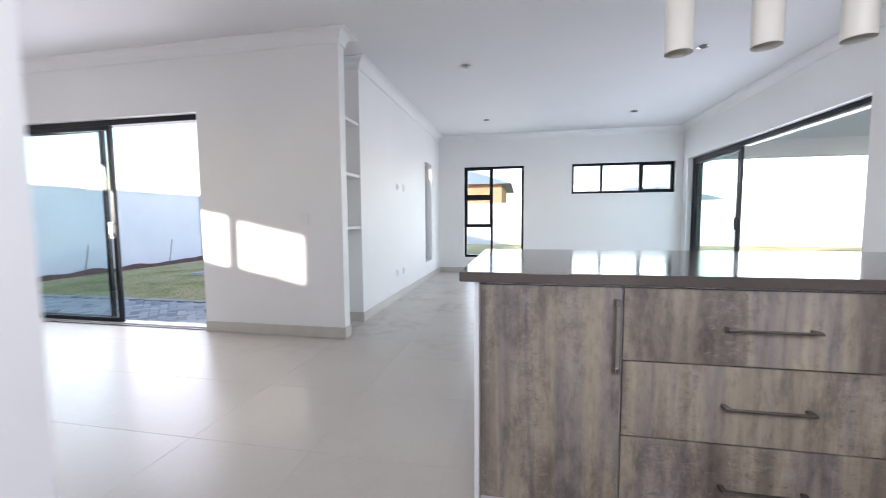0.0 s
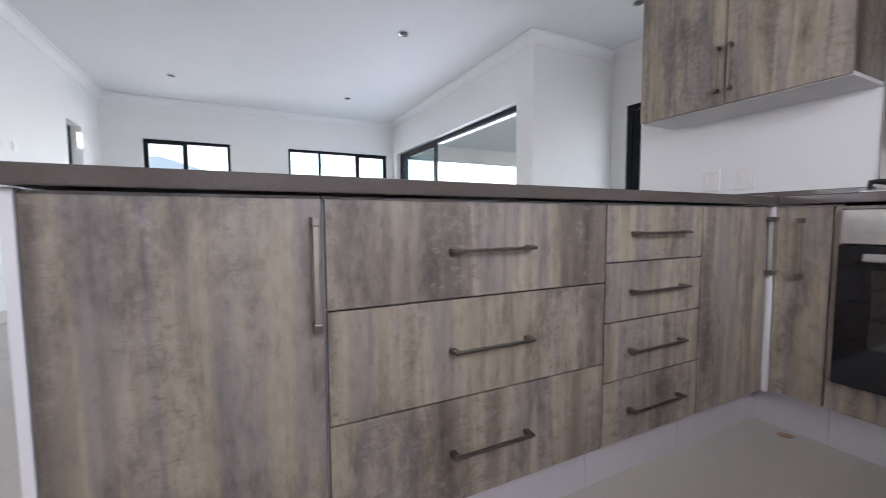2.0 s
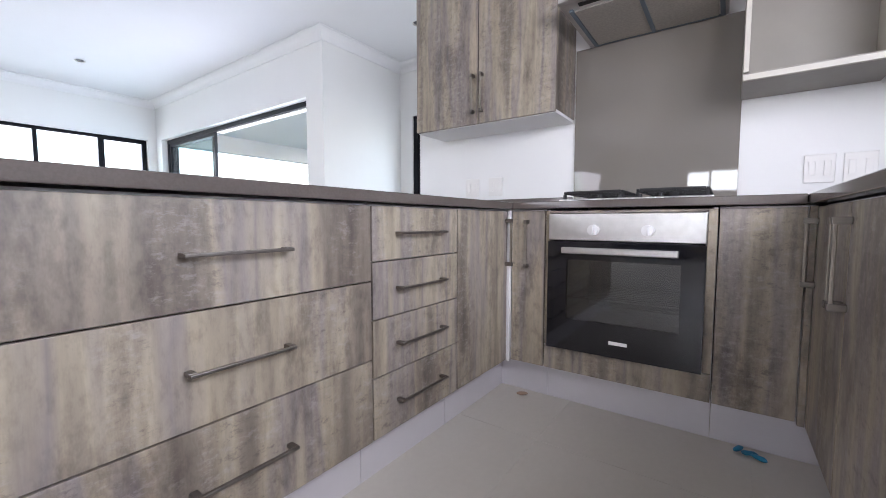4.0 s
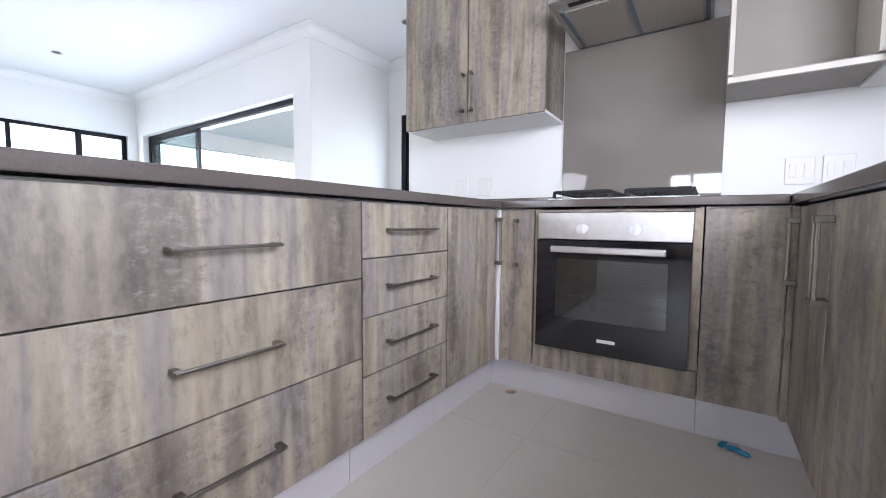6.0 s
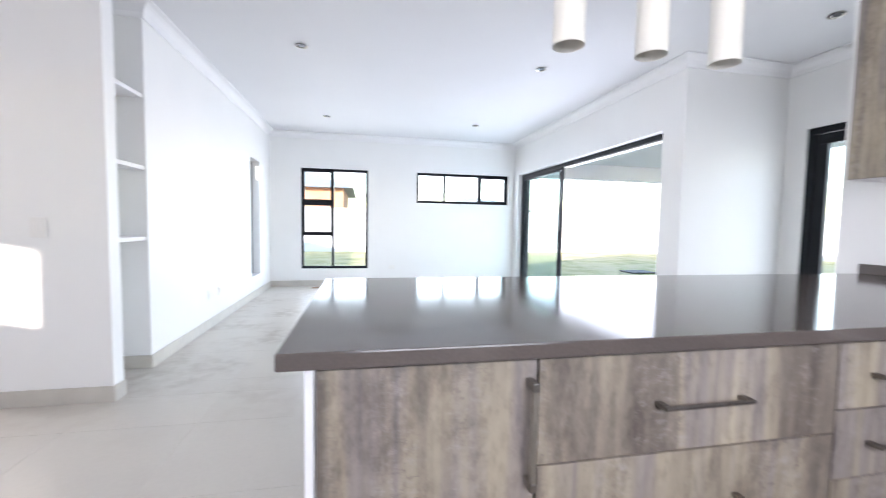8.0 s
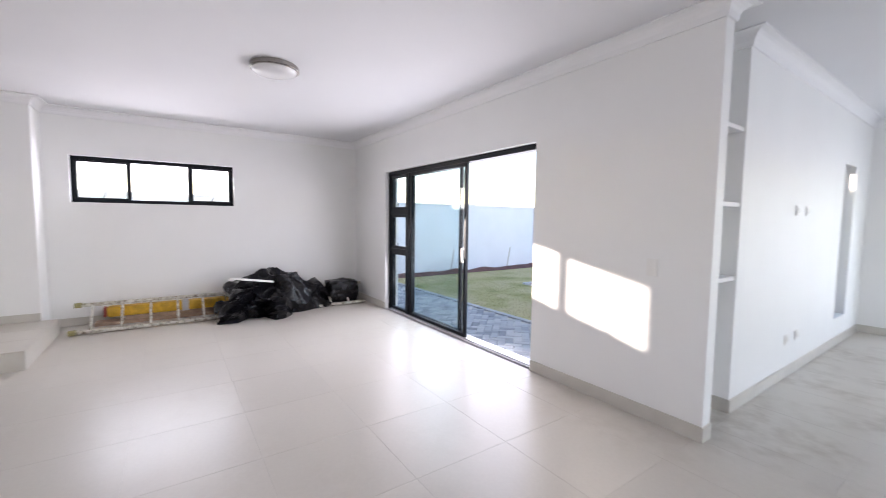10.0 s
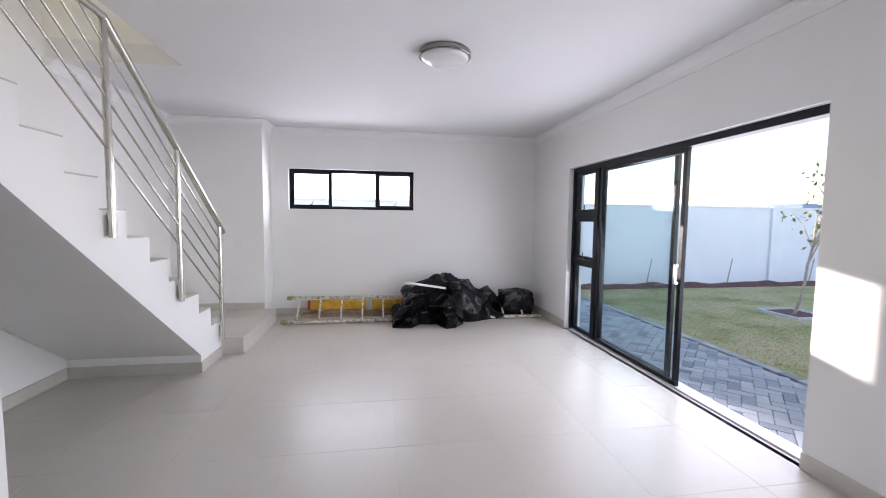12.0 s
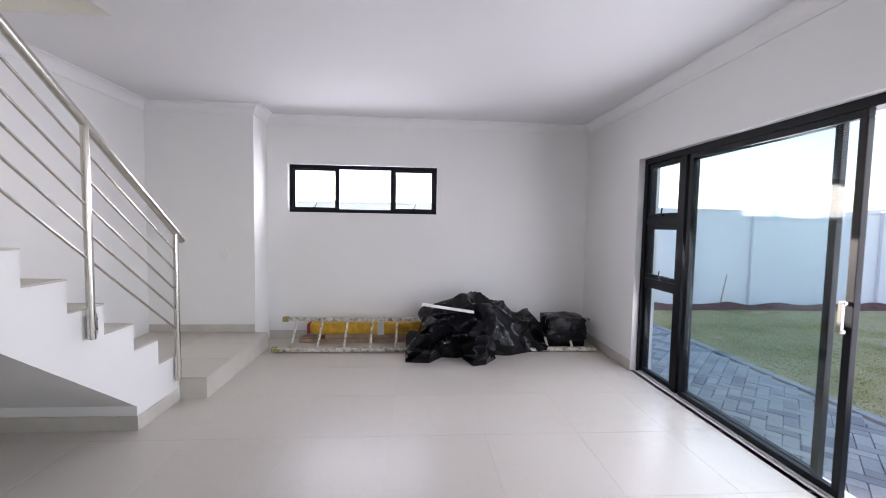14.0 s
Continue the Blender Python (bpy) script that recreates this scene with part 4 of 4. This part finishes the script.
# ---- niche shelves ----
for z in (2.06, 1.535, 1.01):
    tagged(part("niche_shelf", B(-1.93, 3.452, z - 0.03, -1.64, 3.938, z, bevel=0.003), WHITE_BOARD), "white shelf board built into the wall niche", "shelf", "shelves in the niche")

# ---- loose things ----
def crumple(name, at, size, seed, rough=0.13, flat=True, square=0.0, tilt=0.0):
    """A crumpled sheet of polythene over something: folds and creases on a closed lump that sits on the floor."""
    bm = bmesh.new()
    bmesh.ops.create_icosphere(bm, subdivisions=4, radius=1.0)
    off = Vector((seed * 3.7, seed * 1.3, seed * 2.1))
    for v in bm.verts:
        d = v.co.normalized()
        if square:
            m = max(abs(d.x), abs(d.y), abs(d.z))
            d = d.lerp(d / m, square)
        n1 = abs(noise.noise(v.co * 1.6 + off)) - 0.25
        n2 = abs(noise.noise(v.co * 3.7 + off * 2)) - 0.25
        n3 = abs(noise.noise(v.co * 8.5 + off * 3)) - 0.25
        r = 1 + rough * (2.6 * n1 + 1.5 * n2 + 0.35 * n3)
        p = Vector((d.x * size[0], d.y * size[1], d.z * size[2])) * r
        p = Matrix.Rotation(tilt, 3, "X") @ p
        p.z = max(p.z + at[2], 0.004 + 0.006 * abs(n2))
        v.co = Vector((at[0] + p.x, at[1] + p.y, p.z))
    ob = part(name, bm, BAG, None)
    ob.data.shade_smooth()
    ob.data.set_sharp_from_angle(angle=0.35)
    return ob


def fold_noise(y, v, seed):
    """Sharp ridges that run across the sheet in a few directions, as creases in stiff polythene do."""
    total = 0.0
    for k, (ang, along, across, amp) in enumerate(((0.45, 0.7, 2.6, 0.085), (-0.6, 0.8, 3.2, 0.070), (1.0, 0.9, 4.6, 0.030), (-1.1, 1.2, 6.5, 0.012))):
        a = y * math.cos(ang) + v * math.sin(ang)
        b = -y * math.sin(ang) + v * math.cos(ang)
        n = noise.noise(Vector((a * along + seed, b * across - seed, k * 7.3)))
        total += amp * (0.55 - 2.4 * abs(n))
    return total


def between(table, t):
    for (a, p), (b, q) in zip(table, table[1:]):
        if a <= t <= b:
            return p + (q - p) * (t - a) / (b - a)
    return table[0][1] if t < table[0][0] else table[-1][1]


def draped(name, y0, y1, crest, front, back, seed, rows=96, cols=54):
    """Polythene thrown over a heap: crest heights and front edges along y, creased and gathered, resting on the floor."""
    bm = bmesh.new()
    grid = []
    for i in range(rows + 1):
        f = i / rows
        y = y0 + (y1 - y0) * f
        h, xf = between(crest, y), between(front, y)
        end = min(1.0, 9 * f, 9 * (1 - f)) ** 0.5
        line = []
        for j in range(cols + 1):
            g = j / cols
            ang = math.pi * g
            cx, sx = math.cos(ang), math.sin(ang)
            x = (xf + back) / 2 + (xf - back) / 2 * math.copysign(abs(cx) ** 0.72, cx)
            z = h * sx ** 0.62 * (0.72 + 0.28 * end)
            d = fold_noise(y, g * 1.5, seed) * min(1.0, 5 * sx + 0.35)
            x += d * cx * 1.2 + 0.5 * d
            z = max(0.004 + 0.002 * (j % 3), z + d * sx * 1.25)
            line.append(bm.verts.new((x, y + 0.35 * fold_noise(g * 2.0, y, seed + 4), z)))
        grid.append(line)
    for a, b in zip(grid, grid[1:]):
        for j in range(cols):
            bm.faces.new((a[j], a[j + 1], b[j + 1], b[j]))
    bm.faces.new(grid[0])
    bm.faces.new(grid[-1][::-1])
    ob = part(name, bm, BAG, sheet)
    ob.data.shade_smooth()
    ob.data.set_sharp_from_angle(angle=0.5)
    return ob


sheet = thing("plastic_sheeting", (-6.75, 1.9, 0), "crumpled heap of shiny black plastic sheeting over the ladder", "plastic sheet")
draped("sheet_fold", 1.24, 2.78, ((1.24, 0.46), (1.55, 0.50), (1.80, 0.58), (2.00, 0.57), (2.22, 0.45), (2.36, 0.36), (2.50, 0.42), (2.60, 0.27), (2.78, 0.14)), ((1.24, -6.52), (1.6, -6.50), (1.9, -6.46), (2.2, -6.52), (2.78, -6.66)), -7.12, 3.1)
draped("sheet_fold", 1.08, 1.86, ((1.08, 0.12), (1.30, 0.25), (1.55, 0.33), (1.72, 0.30), (1.86, 0.18)), ((1.08, -6.24), (1.32, -6.20), (1.45, -6.42), (1.86, -6.44)), -6.78, 8.7, 60, 40)
draped("sheet_fold", 1.70, 2.05, ((1.70, 0.10), (1.80, 0.26), (1.92, 0.29), (2.05, 0.12)), ((1.70, -6.36), (1.78, -6.14), (1.90, -6.18), (2.05, -6.42)), -6.74, 5.2, 40, 40)
ob = crumple("wrapped_package", (-6.88, 2.95, 0.19), (0.19, 0.26, 0.20), 7, 0.06, square=0.6)
tagged(ob, "boxy bundle wrapped in black plastic on the floor", "bundle")
batten = tagged(part("white_batten", B(-0.012, -0.29, -0.014, 0.012, 0.29, 0.014, bevel=0.003), PLASTIC), "thin white batten lying on the black plastic", "batten")
batten.location, batten.rotation_euler = (-6.49, 1.53, 0.525), (-0.17, 0, 0.12)

# ladder on its edge, leaning on the wall
ld = thing("ladder", (-6.9, 1.45, 0), "long paint-spattered aluminium ladder lying on its side", "ladder")


def lean(h):
    return -6.62 - h * 1.05


L0, L1 = -0.34, 3.25
part("stile", B(lean(0) - 0.03, L0, 0.012, lean(0) + 0.02, L1, 0.05, bevel=0.004), LADDER, ld)
part("stile", B(lean(0.30) - 0.03, L0 + 0.02, 0.275, lean(0.30) + 0.02, L1 + 0.06, 0.315, bevel=0.004), LADDER, ld)
for k in range(12):
    y = L0 + 0.14 + k * 0.29
    part("rung", T((lean(0.03), y, 0.045), (lean(0.29), y, 0.282), 0.014, 12), LADDER, ld, smooth=True)
for y in (L0 - 0.03,):
    part("foot_pad", B(lean(0) - 0.035, y - 0.02, 0.004, lean(0) + 0.025, y + 0.05, 0.058, bevel=0.006), plain("soiled_rubber", (0.30, 0.27, 0.12), 0.8, vary=0.3, scale=30), ld, "soiled rubber foot")
    part("foot_pad", B(lean(0.30) - 0.035, y, 0.268, lean(0.30) + 0.025, y + 0.07, 0.322, bevel=0.006), plain("soiled_rubber", (0.30, 0.27, 0.12), 0.8, vary=0.3, scale=30), ld, "soiled rubber foot")
yb = thing("yellow_tool_case", (-7.0, 0.55, 0.13), "long worn yellow tube case behind the ladder", "case")
bm = B(-7.12, -0.08, 0.10, -6.98, 1.40, 0.235, bevel=0.03)
part("tube_body", bm, YELLOW, yb, smooth=True)
part("end_cap", B(-7.115, -0.11, 0.105, -6.985, -0.0805, 0.23, bevel=0.012), RED, yb, "dull red end cap")
part("strap", B(-7.124, 0.72, 0.096, -6.976, 0.80, 0.239, bevel=0.002), KERB, yb, "grey tape band")
tb = thing("timber_offcut", (-7.05, 0.7, 0), "rough timber planks lying behind the ladder", "timber")
part("plank", B(-7.15, -0.2, 0.001, -6.98, 1.8, 0.045, bevel=0.004), TIMBER, tb)
part("plank", B(-7.14, 0.1, 0.0455, -7.0, 1.9, 0.0985, bevel=0.004), TIMBER, tb)
tagged(part("steel_pipe", T((-7.11, 2.6, 0.21), (-7.11, 3.30, 0.21), 0.02, 14), CHROME, smooth=True), "short steel pipe end behind the bundle", "pipe")

# small litter and planks on the floor
bm = bmesh.new()
for a, b, c, r in ((1.99, 0.36, 0.0, 0.3), (1.965, 0.335, 0.004, -0.5), (2.0, 0.392, 0.002, 1.0)):
    m = Matrix.Translation((a, b, 0.008 + c)) @ Matrix.Rotation(r, 4, "Z") @ Matrix.Diagonal((0.010, 0.026, 0.009, 1))
    bmesh.ops.create_icosphere(bm, subdivisions=2, radius=1.0, matrix=m)
for v in bm.verts:
    v.co += Vector((0, 0, max(0, 0.006 * noise.noise(v.co * 60))))
tagged(part("plastic_scrap", bm, BLUE_BIT, smooth=True), "crumpled scrap of blue plastic on the floor", "litter")
bm = bmesh.new()
bmesh.ops.create_icosphere(bm, subdivisions=2, radius=1.0, matrix=Matrix.Translation((1.985, 1.22, 0.006)) @ Matrix.Rotation(0.6, 4, "Z") @ Matrix.Diagonal((0.016, 0.028, 0.006, 1)))
tagged(part("dry_leaf", bm, TIMBER, smooth=True), "small dry brown leaf on the floor", "leaf")
for x0, x1, y, r in ((-0.9, 0.7, 7.66, -0.03), (0.45, 2.0, 7.56, -0.05)):
    bm = B(-(x1 - x0) / 2, -0.03, 0.0005, (x1 - x0) / 2, 0.03, 0.018, bevel=0.002)
    ob = tagged(part("cornice_offcut", bm, TIMBER), "thin timber strip lying on the tiles", "batten", "strips under the windows")
    ob.location, ob.rotation_euler = ((x0 + x1) / 2, y, 0.0), (0, 0, r)

# ---- garden ----
GZ = -0.10
bm = bmesh.new()
bmesh.ops.create_grid(bm, x_segments=8, y_segments=8, size=600.0, matrix=Matrix.Translation((0, 0, GZ - 0.055)))
struct("ground", bm, LAWN, "patchy winter lawn, green and straw coloured", "lawn")
# patio slab outside the stacking door and bed for the paving
struct("pavement_patio", B(3.07, 3.99, GZ - 0.055, 7.6, 8.9, -0.02), KERB, "pale concrete patio slab", "patio")
tagged(bpy.data.objects["pavement_patio"], kind="structure")
bed = struct("pavement", B(-10.0, 3.56, GZ - 0.055, -2.15, 5.03, GZ - 0.022), GROUT, "blue-grey clay pavers laid in herringbone", "paving")
turf = bmesh.new()
box(turf, -9.75, 5.04, GZ - 0.055, -2.2, 13.6, GZ - 0.010)
struct("ground_turf", turf, LAWN, "patchy winter lawn beside the paving", "lawn")

# boundary walls with piers and a dark planting strip
wl = struct("wall_boundary", B(-10.05, -6.0, GZ - 0.1, -9.85, 19.2, 1.80), BOUNDARY, "pale grey plastered boundary wall", "wall")
struct("wall_boundary_coping", B(-10.07, -6.0, 1.80, -9.83, 19.2, 1.84, bevel=0.005), BOUNDARY, "pale plaster coping on the boundary wall", "coping")
for y in (2.5, 5.3, 8.1, 10.92, 13.7, 16.5):
    part("pier", B(-9.85, y - 0.17, GZ - 0.1, -9.79, y + 0.17, 1.86, bevel=0.006), BOUNDARY, wl)
struct("wall_boundary_north", B(-9.85, 19.0, GZ - 0.1, 20.0, 19.2, 1.80), BOUNDARY, "pale grey plastered boundary wall", "wall")
struct("wall_boundary_east", B(19.8, -6.0, GZ - 0.1, 20.0, 19.0, 1.80), BOUNDARY, "pale grey plastered boundary wall", "wall")
bm = bmesh.new()
n = 120
rows3 = [[bm.verts.new((x + 0.05 * noise.noise(Vector((i * 0.4, x, 0))), -6 + 19.6 * i / n, GZ - 0.012 + h * (0.05 + 0.05 * noise.noise(Vector((i * 0.31, x * 3, 2)))))) for x, h in ((-9.84, 0.6), (-9.70, 1.4), (-9.55, 1.2), (-9.36, 0.0))] for i in range(n + 1)]
for a, b in zip(rows3, rows3[1:]):
    for i in range(3):
        bm.faces.new((a[i], a[i + 1], b[i + 1], b[i]))
struct("ground_planting_strip", bm, SOIL, "dark red soil strip along the boundary wall", "soil", smooth=True)
for y in (7.2, 9.4, 11.8, 4.9):
    s = tagged(part("garden_stake", T((-9.66, y, GZ), (-9.64, y + 0.10, 0.55), 0.012, 8), BARK), "thin wooden stake in the planting strip", "stake", "stakes by the wall")

# young tree in a square concrete surround
sq = thing("tree_surround", (-6.75, 7.85, GZ), "square concrete edging round the young tree", "edging")
for a in ((-7.12, 7.48, -6.38, 7.54), (-7.12, 8.16, -6.38, 8.22), (-7.12, 7.54, -7.06, 8.16), (-6.44, 7.54, -6.38, 8.16)):
    part("edging_stone", B(a[0], a[1], GZ - 0.05, a[2], a[3], GZ + 0.03, bevel=0.006), KERB, sq)
part("soil", B(-7.06, 7.54, GZ - 0.05, -6.44, 8.16, GZ + 0.005), SOIL, sq, "dark bare soil")


def limb(bm, pts, r0, r1):
    for i, (a, b) in enumerate(zip(pts, pts[1:])):
        f0, f1 = i / (len(pts) - 1), (i + 1) / (len(pts) - 1)
        tube(bm, a, b, r0 + (r1 - r0) * f0, 9, r0 + (r1 - r0) * f1)


def young_tree(at, height, label, spread=0.5, leaves=170, seed=1):
    rnd = random.Random(seed)
    t = thing("tree", at, label, "tree")
    bm = bmesh.new()
    p = Vector(at)
    pts = [p + Vector((0.1 * f + 0.03 * math.sin(f * 9), 0.35 * f, height * 0.62 * f)) for f in (0, 0.15, 0.3, 0.45, 0.6, 0.8, 1.0)]
    limb(bm, pts, 0.026, 0.013)
    tips = []
    for k in range(11):
        root = pts[3 + k % 4]
        ang, up_ = rnd.uniform(0, 6.28), rnd.uniform(0.25, 0.75)
        tip = root + Vector((math.cos(ang) * spread * rnd.uniform(0.3, 1), math.sin(ang) * spread * rnd.uniform(0.3, 1), height * 0.42 * up_))
        mid = (root + tip) / 2 + Vector((0, 0, 0.1))
        limb(bm, [root, mid, tip], 0.014, 0.004)
        tips += [tip, mid, (mid + tip) / 2]
    part("trunk", bm, BARK, t, "thin pale trunk with bare limbs", smooth=True)
    bm = bmesh.new()
    for _ in range(leaves):
        c = rnd.choice(tips) + Vector((rnd.gauss(0, 0.13), rnd.gauss(0, 0.13), rnd.gauss(0, 0.12)))
        m = Matrix.Translation(c) @ Euler((rnd.uniform(0, 6), rnd.uniform(0, 6), rnd.uniform(0, 6))).to_matrix().to_4x4()
        s = rnd.uniform(0.03, 0.06)
        vs = [bm.verts.new(m @ Vector(v)) for v in ((-s, 0, 0), (0, -s * 0.5, s * 0.1), (s, 0, 0), (0, s * 0.5, s * 0.1))]
        bm.faces.new(vs)
    part("crown", bm, LEAF, t, "sparse yellow-green leaves")
    return t


young_tree((-6.75, 7.85, GZ), 3.0, "slender young garden tree with sparse yellow-green leaves")


def house(at, w, dpt, h, label, wallm):
    x, y, z = at
    t = thing("house", at, label, "house")
    part("wall", B(x - w / 2, y - dpt / 2, z, x + w / 2, y + dpt / 2, z + h), wallm, t)
    bm = bmesh.new()
    o = 0.5
    lo = [bm.verts.new(v) for v in ((x - w / 2 - o, y - dpt / 2 - o, z + h), (x + w / 2 + o, y - dpt / 2 - o, z + h), (x + w / 2 + o, y + dpt / 2 + o, z + h), (x - w / 2 - o, y + dpt / 2 + o, z + h))]
    hi = [bm.verts.new(v) for v in ((x - w * 0.2, y - dpt * 0.1, z + h + 1.1), (x + w * 0.2, y - dpt * 0.1, z + h + 1.1), (x + w * 0.2, y + dpt * 0.1, z + h + 1.1), (x - w * 0.2, y + dpt * 0.1, z + h + 1.1))]
    bm.faces.new(lo)
    bm.faces.new(hi)
    for i in range(4):
        bm.faces.new((lo[i], lo[(i + 1) % 4], hi[(i + 1) % 4], hi[i]))
    part("roof", bm, ROOF, t, "blue-grey sheet roof")
    for k in (-0.25, 0.2):
        win = part("window", frame_rect("y", x + w / 2, x + w / 2 + 0.05, y + k * dpt - 0.6, y + k * dpt + 0.6, z + 1.0, z + 2.0, 0.07), BLACK, t)
        part("pane", B(x + w / 2, y + k * dpt - 0.53, z + 1.07, x + w / 2 + 0.02, y + k * dpt + 0.53, z + 1.93), BLACK_GLASS, win)
    return t


house((-24, 28.5, GZ), 5, 5, 1.75, "neighbouring house with blue-grey sheet roof behind the wall", BOUNDARY)
house((-4.5, 24, GZ), 7, 7, 2.9, "neighbouring orange brick house beyond the boundary wall", BRICK_FAR)
house((9.5, 34, GZ), 7, 7, 2.4, "neighbouring pale house beyond the boundary wall", BOUNDARY)

# patio roof outside the stacking door
struct("patio_roof", B(3.07, 3.99, 2.52, 7.6, 8.9, 2.64), CEILING, "white patio roof slab with plain soffit", "roof")
struct("patio_beam", B(3.07, 8.66, 2.20, 7.6, 8.88, 2.5195), BOUNDARY, "plastered edge beam of the patio", "beam")
struct("patio_pier", B(7.35, 3.84, GZ - 0.1, 7.6, 4.1, 2.5195), BOUNDARY, "plastered patio pier", "column")
# added out-of-view walls that block low sun from the south kitchen opening
struct("wall_sun_blocker", B(-1.38, -7.0, GZ - 0.1, -1.1, -2.3, 4.6), WALL, "plain white wall, added unseen to block sun from the south window", "wall")
struct("wall_sun_blocker_link", B(-1.38, -2.299, GZ - 0.1, -1.1, -0.71, 4.6), WALL, "plain white wall, added unseen to block sun from the south window", "wall")

# drain covers and tufts on the lawn
tagged(part("drain_cover", B(7.4, 10.4, GZ - 0.05, 8.2, 11.0, GZ - 0.02, bevel=0.004), IRON), "dark cast drain cover in the lawn", "drain cover")
rnd = random.Random(4)
verts, faces = [], []
for _ in range(26000):
    x, y = rnd.uniform(-9.3, -2.3), 5.05 + abs(rnd.gauss(0, 2.6))
    if y > 13.5 or (-7.22 < x < -6.28 and 7.38 < y < 8.32):
        continue
    h, a = rnd.uniform(0.010, 0.024), rnd.uniform(0, 6.28)
    dx, dy = math.cos(a) * 0.005, math.sin(a) * 0.005
    i = len(verts)
    z = GZ - 0.011
    verts += [(x - dx, y - dy, z), (x + dx, y + dy, z), (x + rnd.gauss(0, 0.012), y + rnd.gauss(0, 0.012), z + h)]
    faces.append((i, i + 1, i + 2))
me = bpy.data.meshes.new("grass")
me.from_pydata(verts, [], faces)
me.materials.append(LAWN)
tagged(new("grass", me), "short patchy lawn grass, green and straw coloured", "grass", kind="stuff")

# ---- pieces: pavers and floor tiles ----
PL, PW = 0.200, 0.098


def paver_mesh():
    return mesh_of("paver", B(-PL / 2 + 0.002, -PW / 2 + 0.002, -0.04, PL / 2 - 0.002, PW / 2 - 0.002, 0.0, bevel=0.003), PAVER)


pm = paver_mesh()
near, rest = [], []
turn = Matrix.Rotation(radians(45), 2)
for i in range(-60, 61):
    for j in range(-60, 61):
        for kind in (0, 1):
            if kind == 0:
                c = Vector((i * 0.1 + j * 0.4 * 0 + 0.1, i * 0.1 + 0.05)) + Vector((j * 0.2, -j * 0.2))
                rot = 0
            else:
                c = Vector((i * 0.1 + 0.25, i * 0.1)) + Vector((j * 0.2, -j * 0.2)) + Vector((0, 0.0))
                rot = 90
            p = turn @ c
            x, y = p.x - 5.6, p.y + 4.3
            if -9.9 < x < -2.3 and 3.64 < y < 4.86:
                (near if -5.9 < x < -2.9 and kind is not None else rest).append((x, y, rot))
for k in range(38):
    near_x = -9.82 + k * 0.2
    ob = new("edge_paver", pm)
    ob.parent = bed
    ob.matrix_basis = pose(near_x, 4.975, GZ + 0.006, 0, 0, 0)
near.sort(key=lambda p: p[0])
for x, y, rot in near[-290:]:
    ob = new("paver", pm)
    ob.parent = bed
    ob.matrix_basis = pose(x, y, GZ + 0.004 * noise.noise(Vector((x * 9, y * 9, 0))), 0, 0, 45 + rot)
rest += near[:-290]
bm = bmesh.new()
verts, faces = [], []
src = [v.co.copy() for v in pm.vertices]
polys = [tuple(p.vertices) for p in pm.polygons]
for x, y, rot in rest:
    m = pose(x, y, GZ + 0.004 * noise.noise(Vector((x * 9, y * 9, 0))), 0, 0, 45 + rot)
    k = len(verts)
    verts += [tuple(m @ v) for v in src]
    faces += [tuple(k + q for q in p) for p in polys]
bm.free()
me = bpy.data.meshes.new("paver_field")
me.from_pydata(verts, [], faces)
me.materials.append(PAVER)
ob = tagged(new("paver_field", me), kind="stuff")
ob.parent = bed

STEP = 0.65
cache = {}


def tile_at(x0, y0, x1, y1):
    w, h = round(x1 - x0, 4), round(y1 - y0, 4)
    if w < 0.02 or h < 0.02:
        return
    if (w, h) not in cache:
        cache[w, h] = mesh_of("tile", B(-w / 2 + 0.0007, -h / 2 + 0.0007, -0.006, w / 2 - 0.0007, h / 2 - 0.0007, 0.0, bevel=0.0005), TILE)
    ob = new("tile", cache[w, h])
    ob.parent = floor
    ob.matrix_basis = Matrix.Translation(((x0 + x1) / 2, (y0 + y1) / 2, 0))


for X0, Y0, X1, Y1 in ((WX, -1.78, 4.0, 3.38), (-1.93, 3.38, 2.93, NY), (2.93, 3.38, 4.0, 3.77)):
    i0, i1 = math.floor((X0 + 0.3) / STEP) - 1, math.ceil((X1 + 0.3) / STEP) + 1
    j0, j1 = math.floor((Y0 - 0.360) / STEP) - 1, math.ceil((Y1 - 0.360) / STEP) + 1
    for i in range(i0, i1):
        for j in range(j0, j1):
            a, b = -0.3 + i * STEP, 0.360 + j * STEP
            x0, y0, x1, y1 = max(a, X0), max(b, Y0), min(a + STEP, X1), min(b + STEP, Y1)
            if x1 > x0 and y1 > y0:
                tile_at(x0, y0, x1, y1)
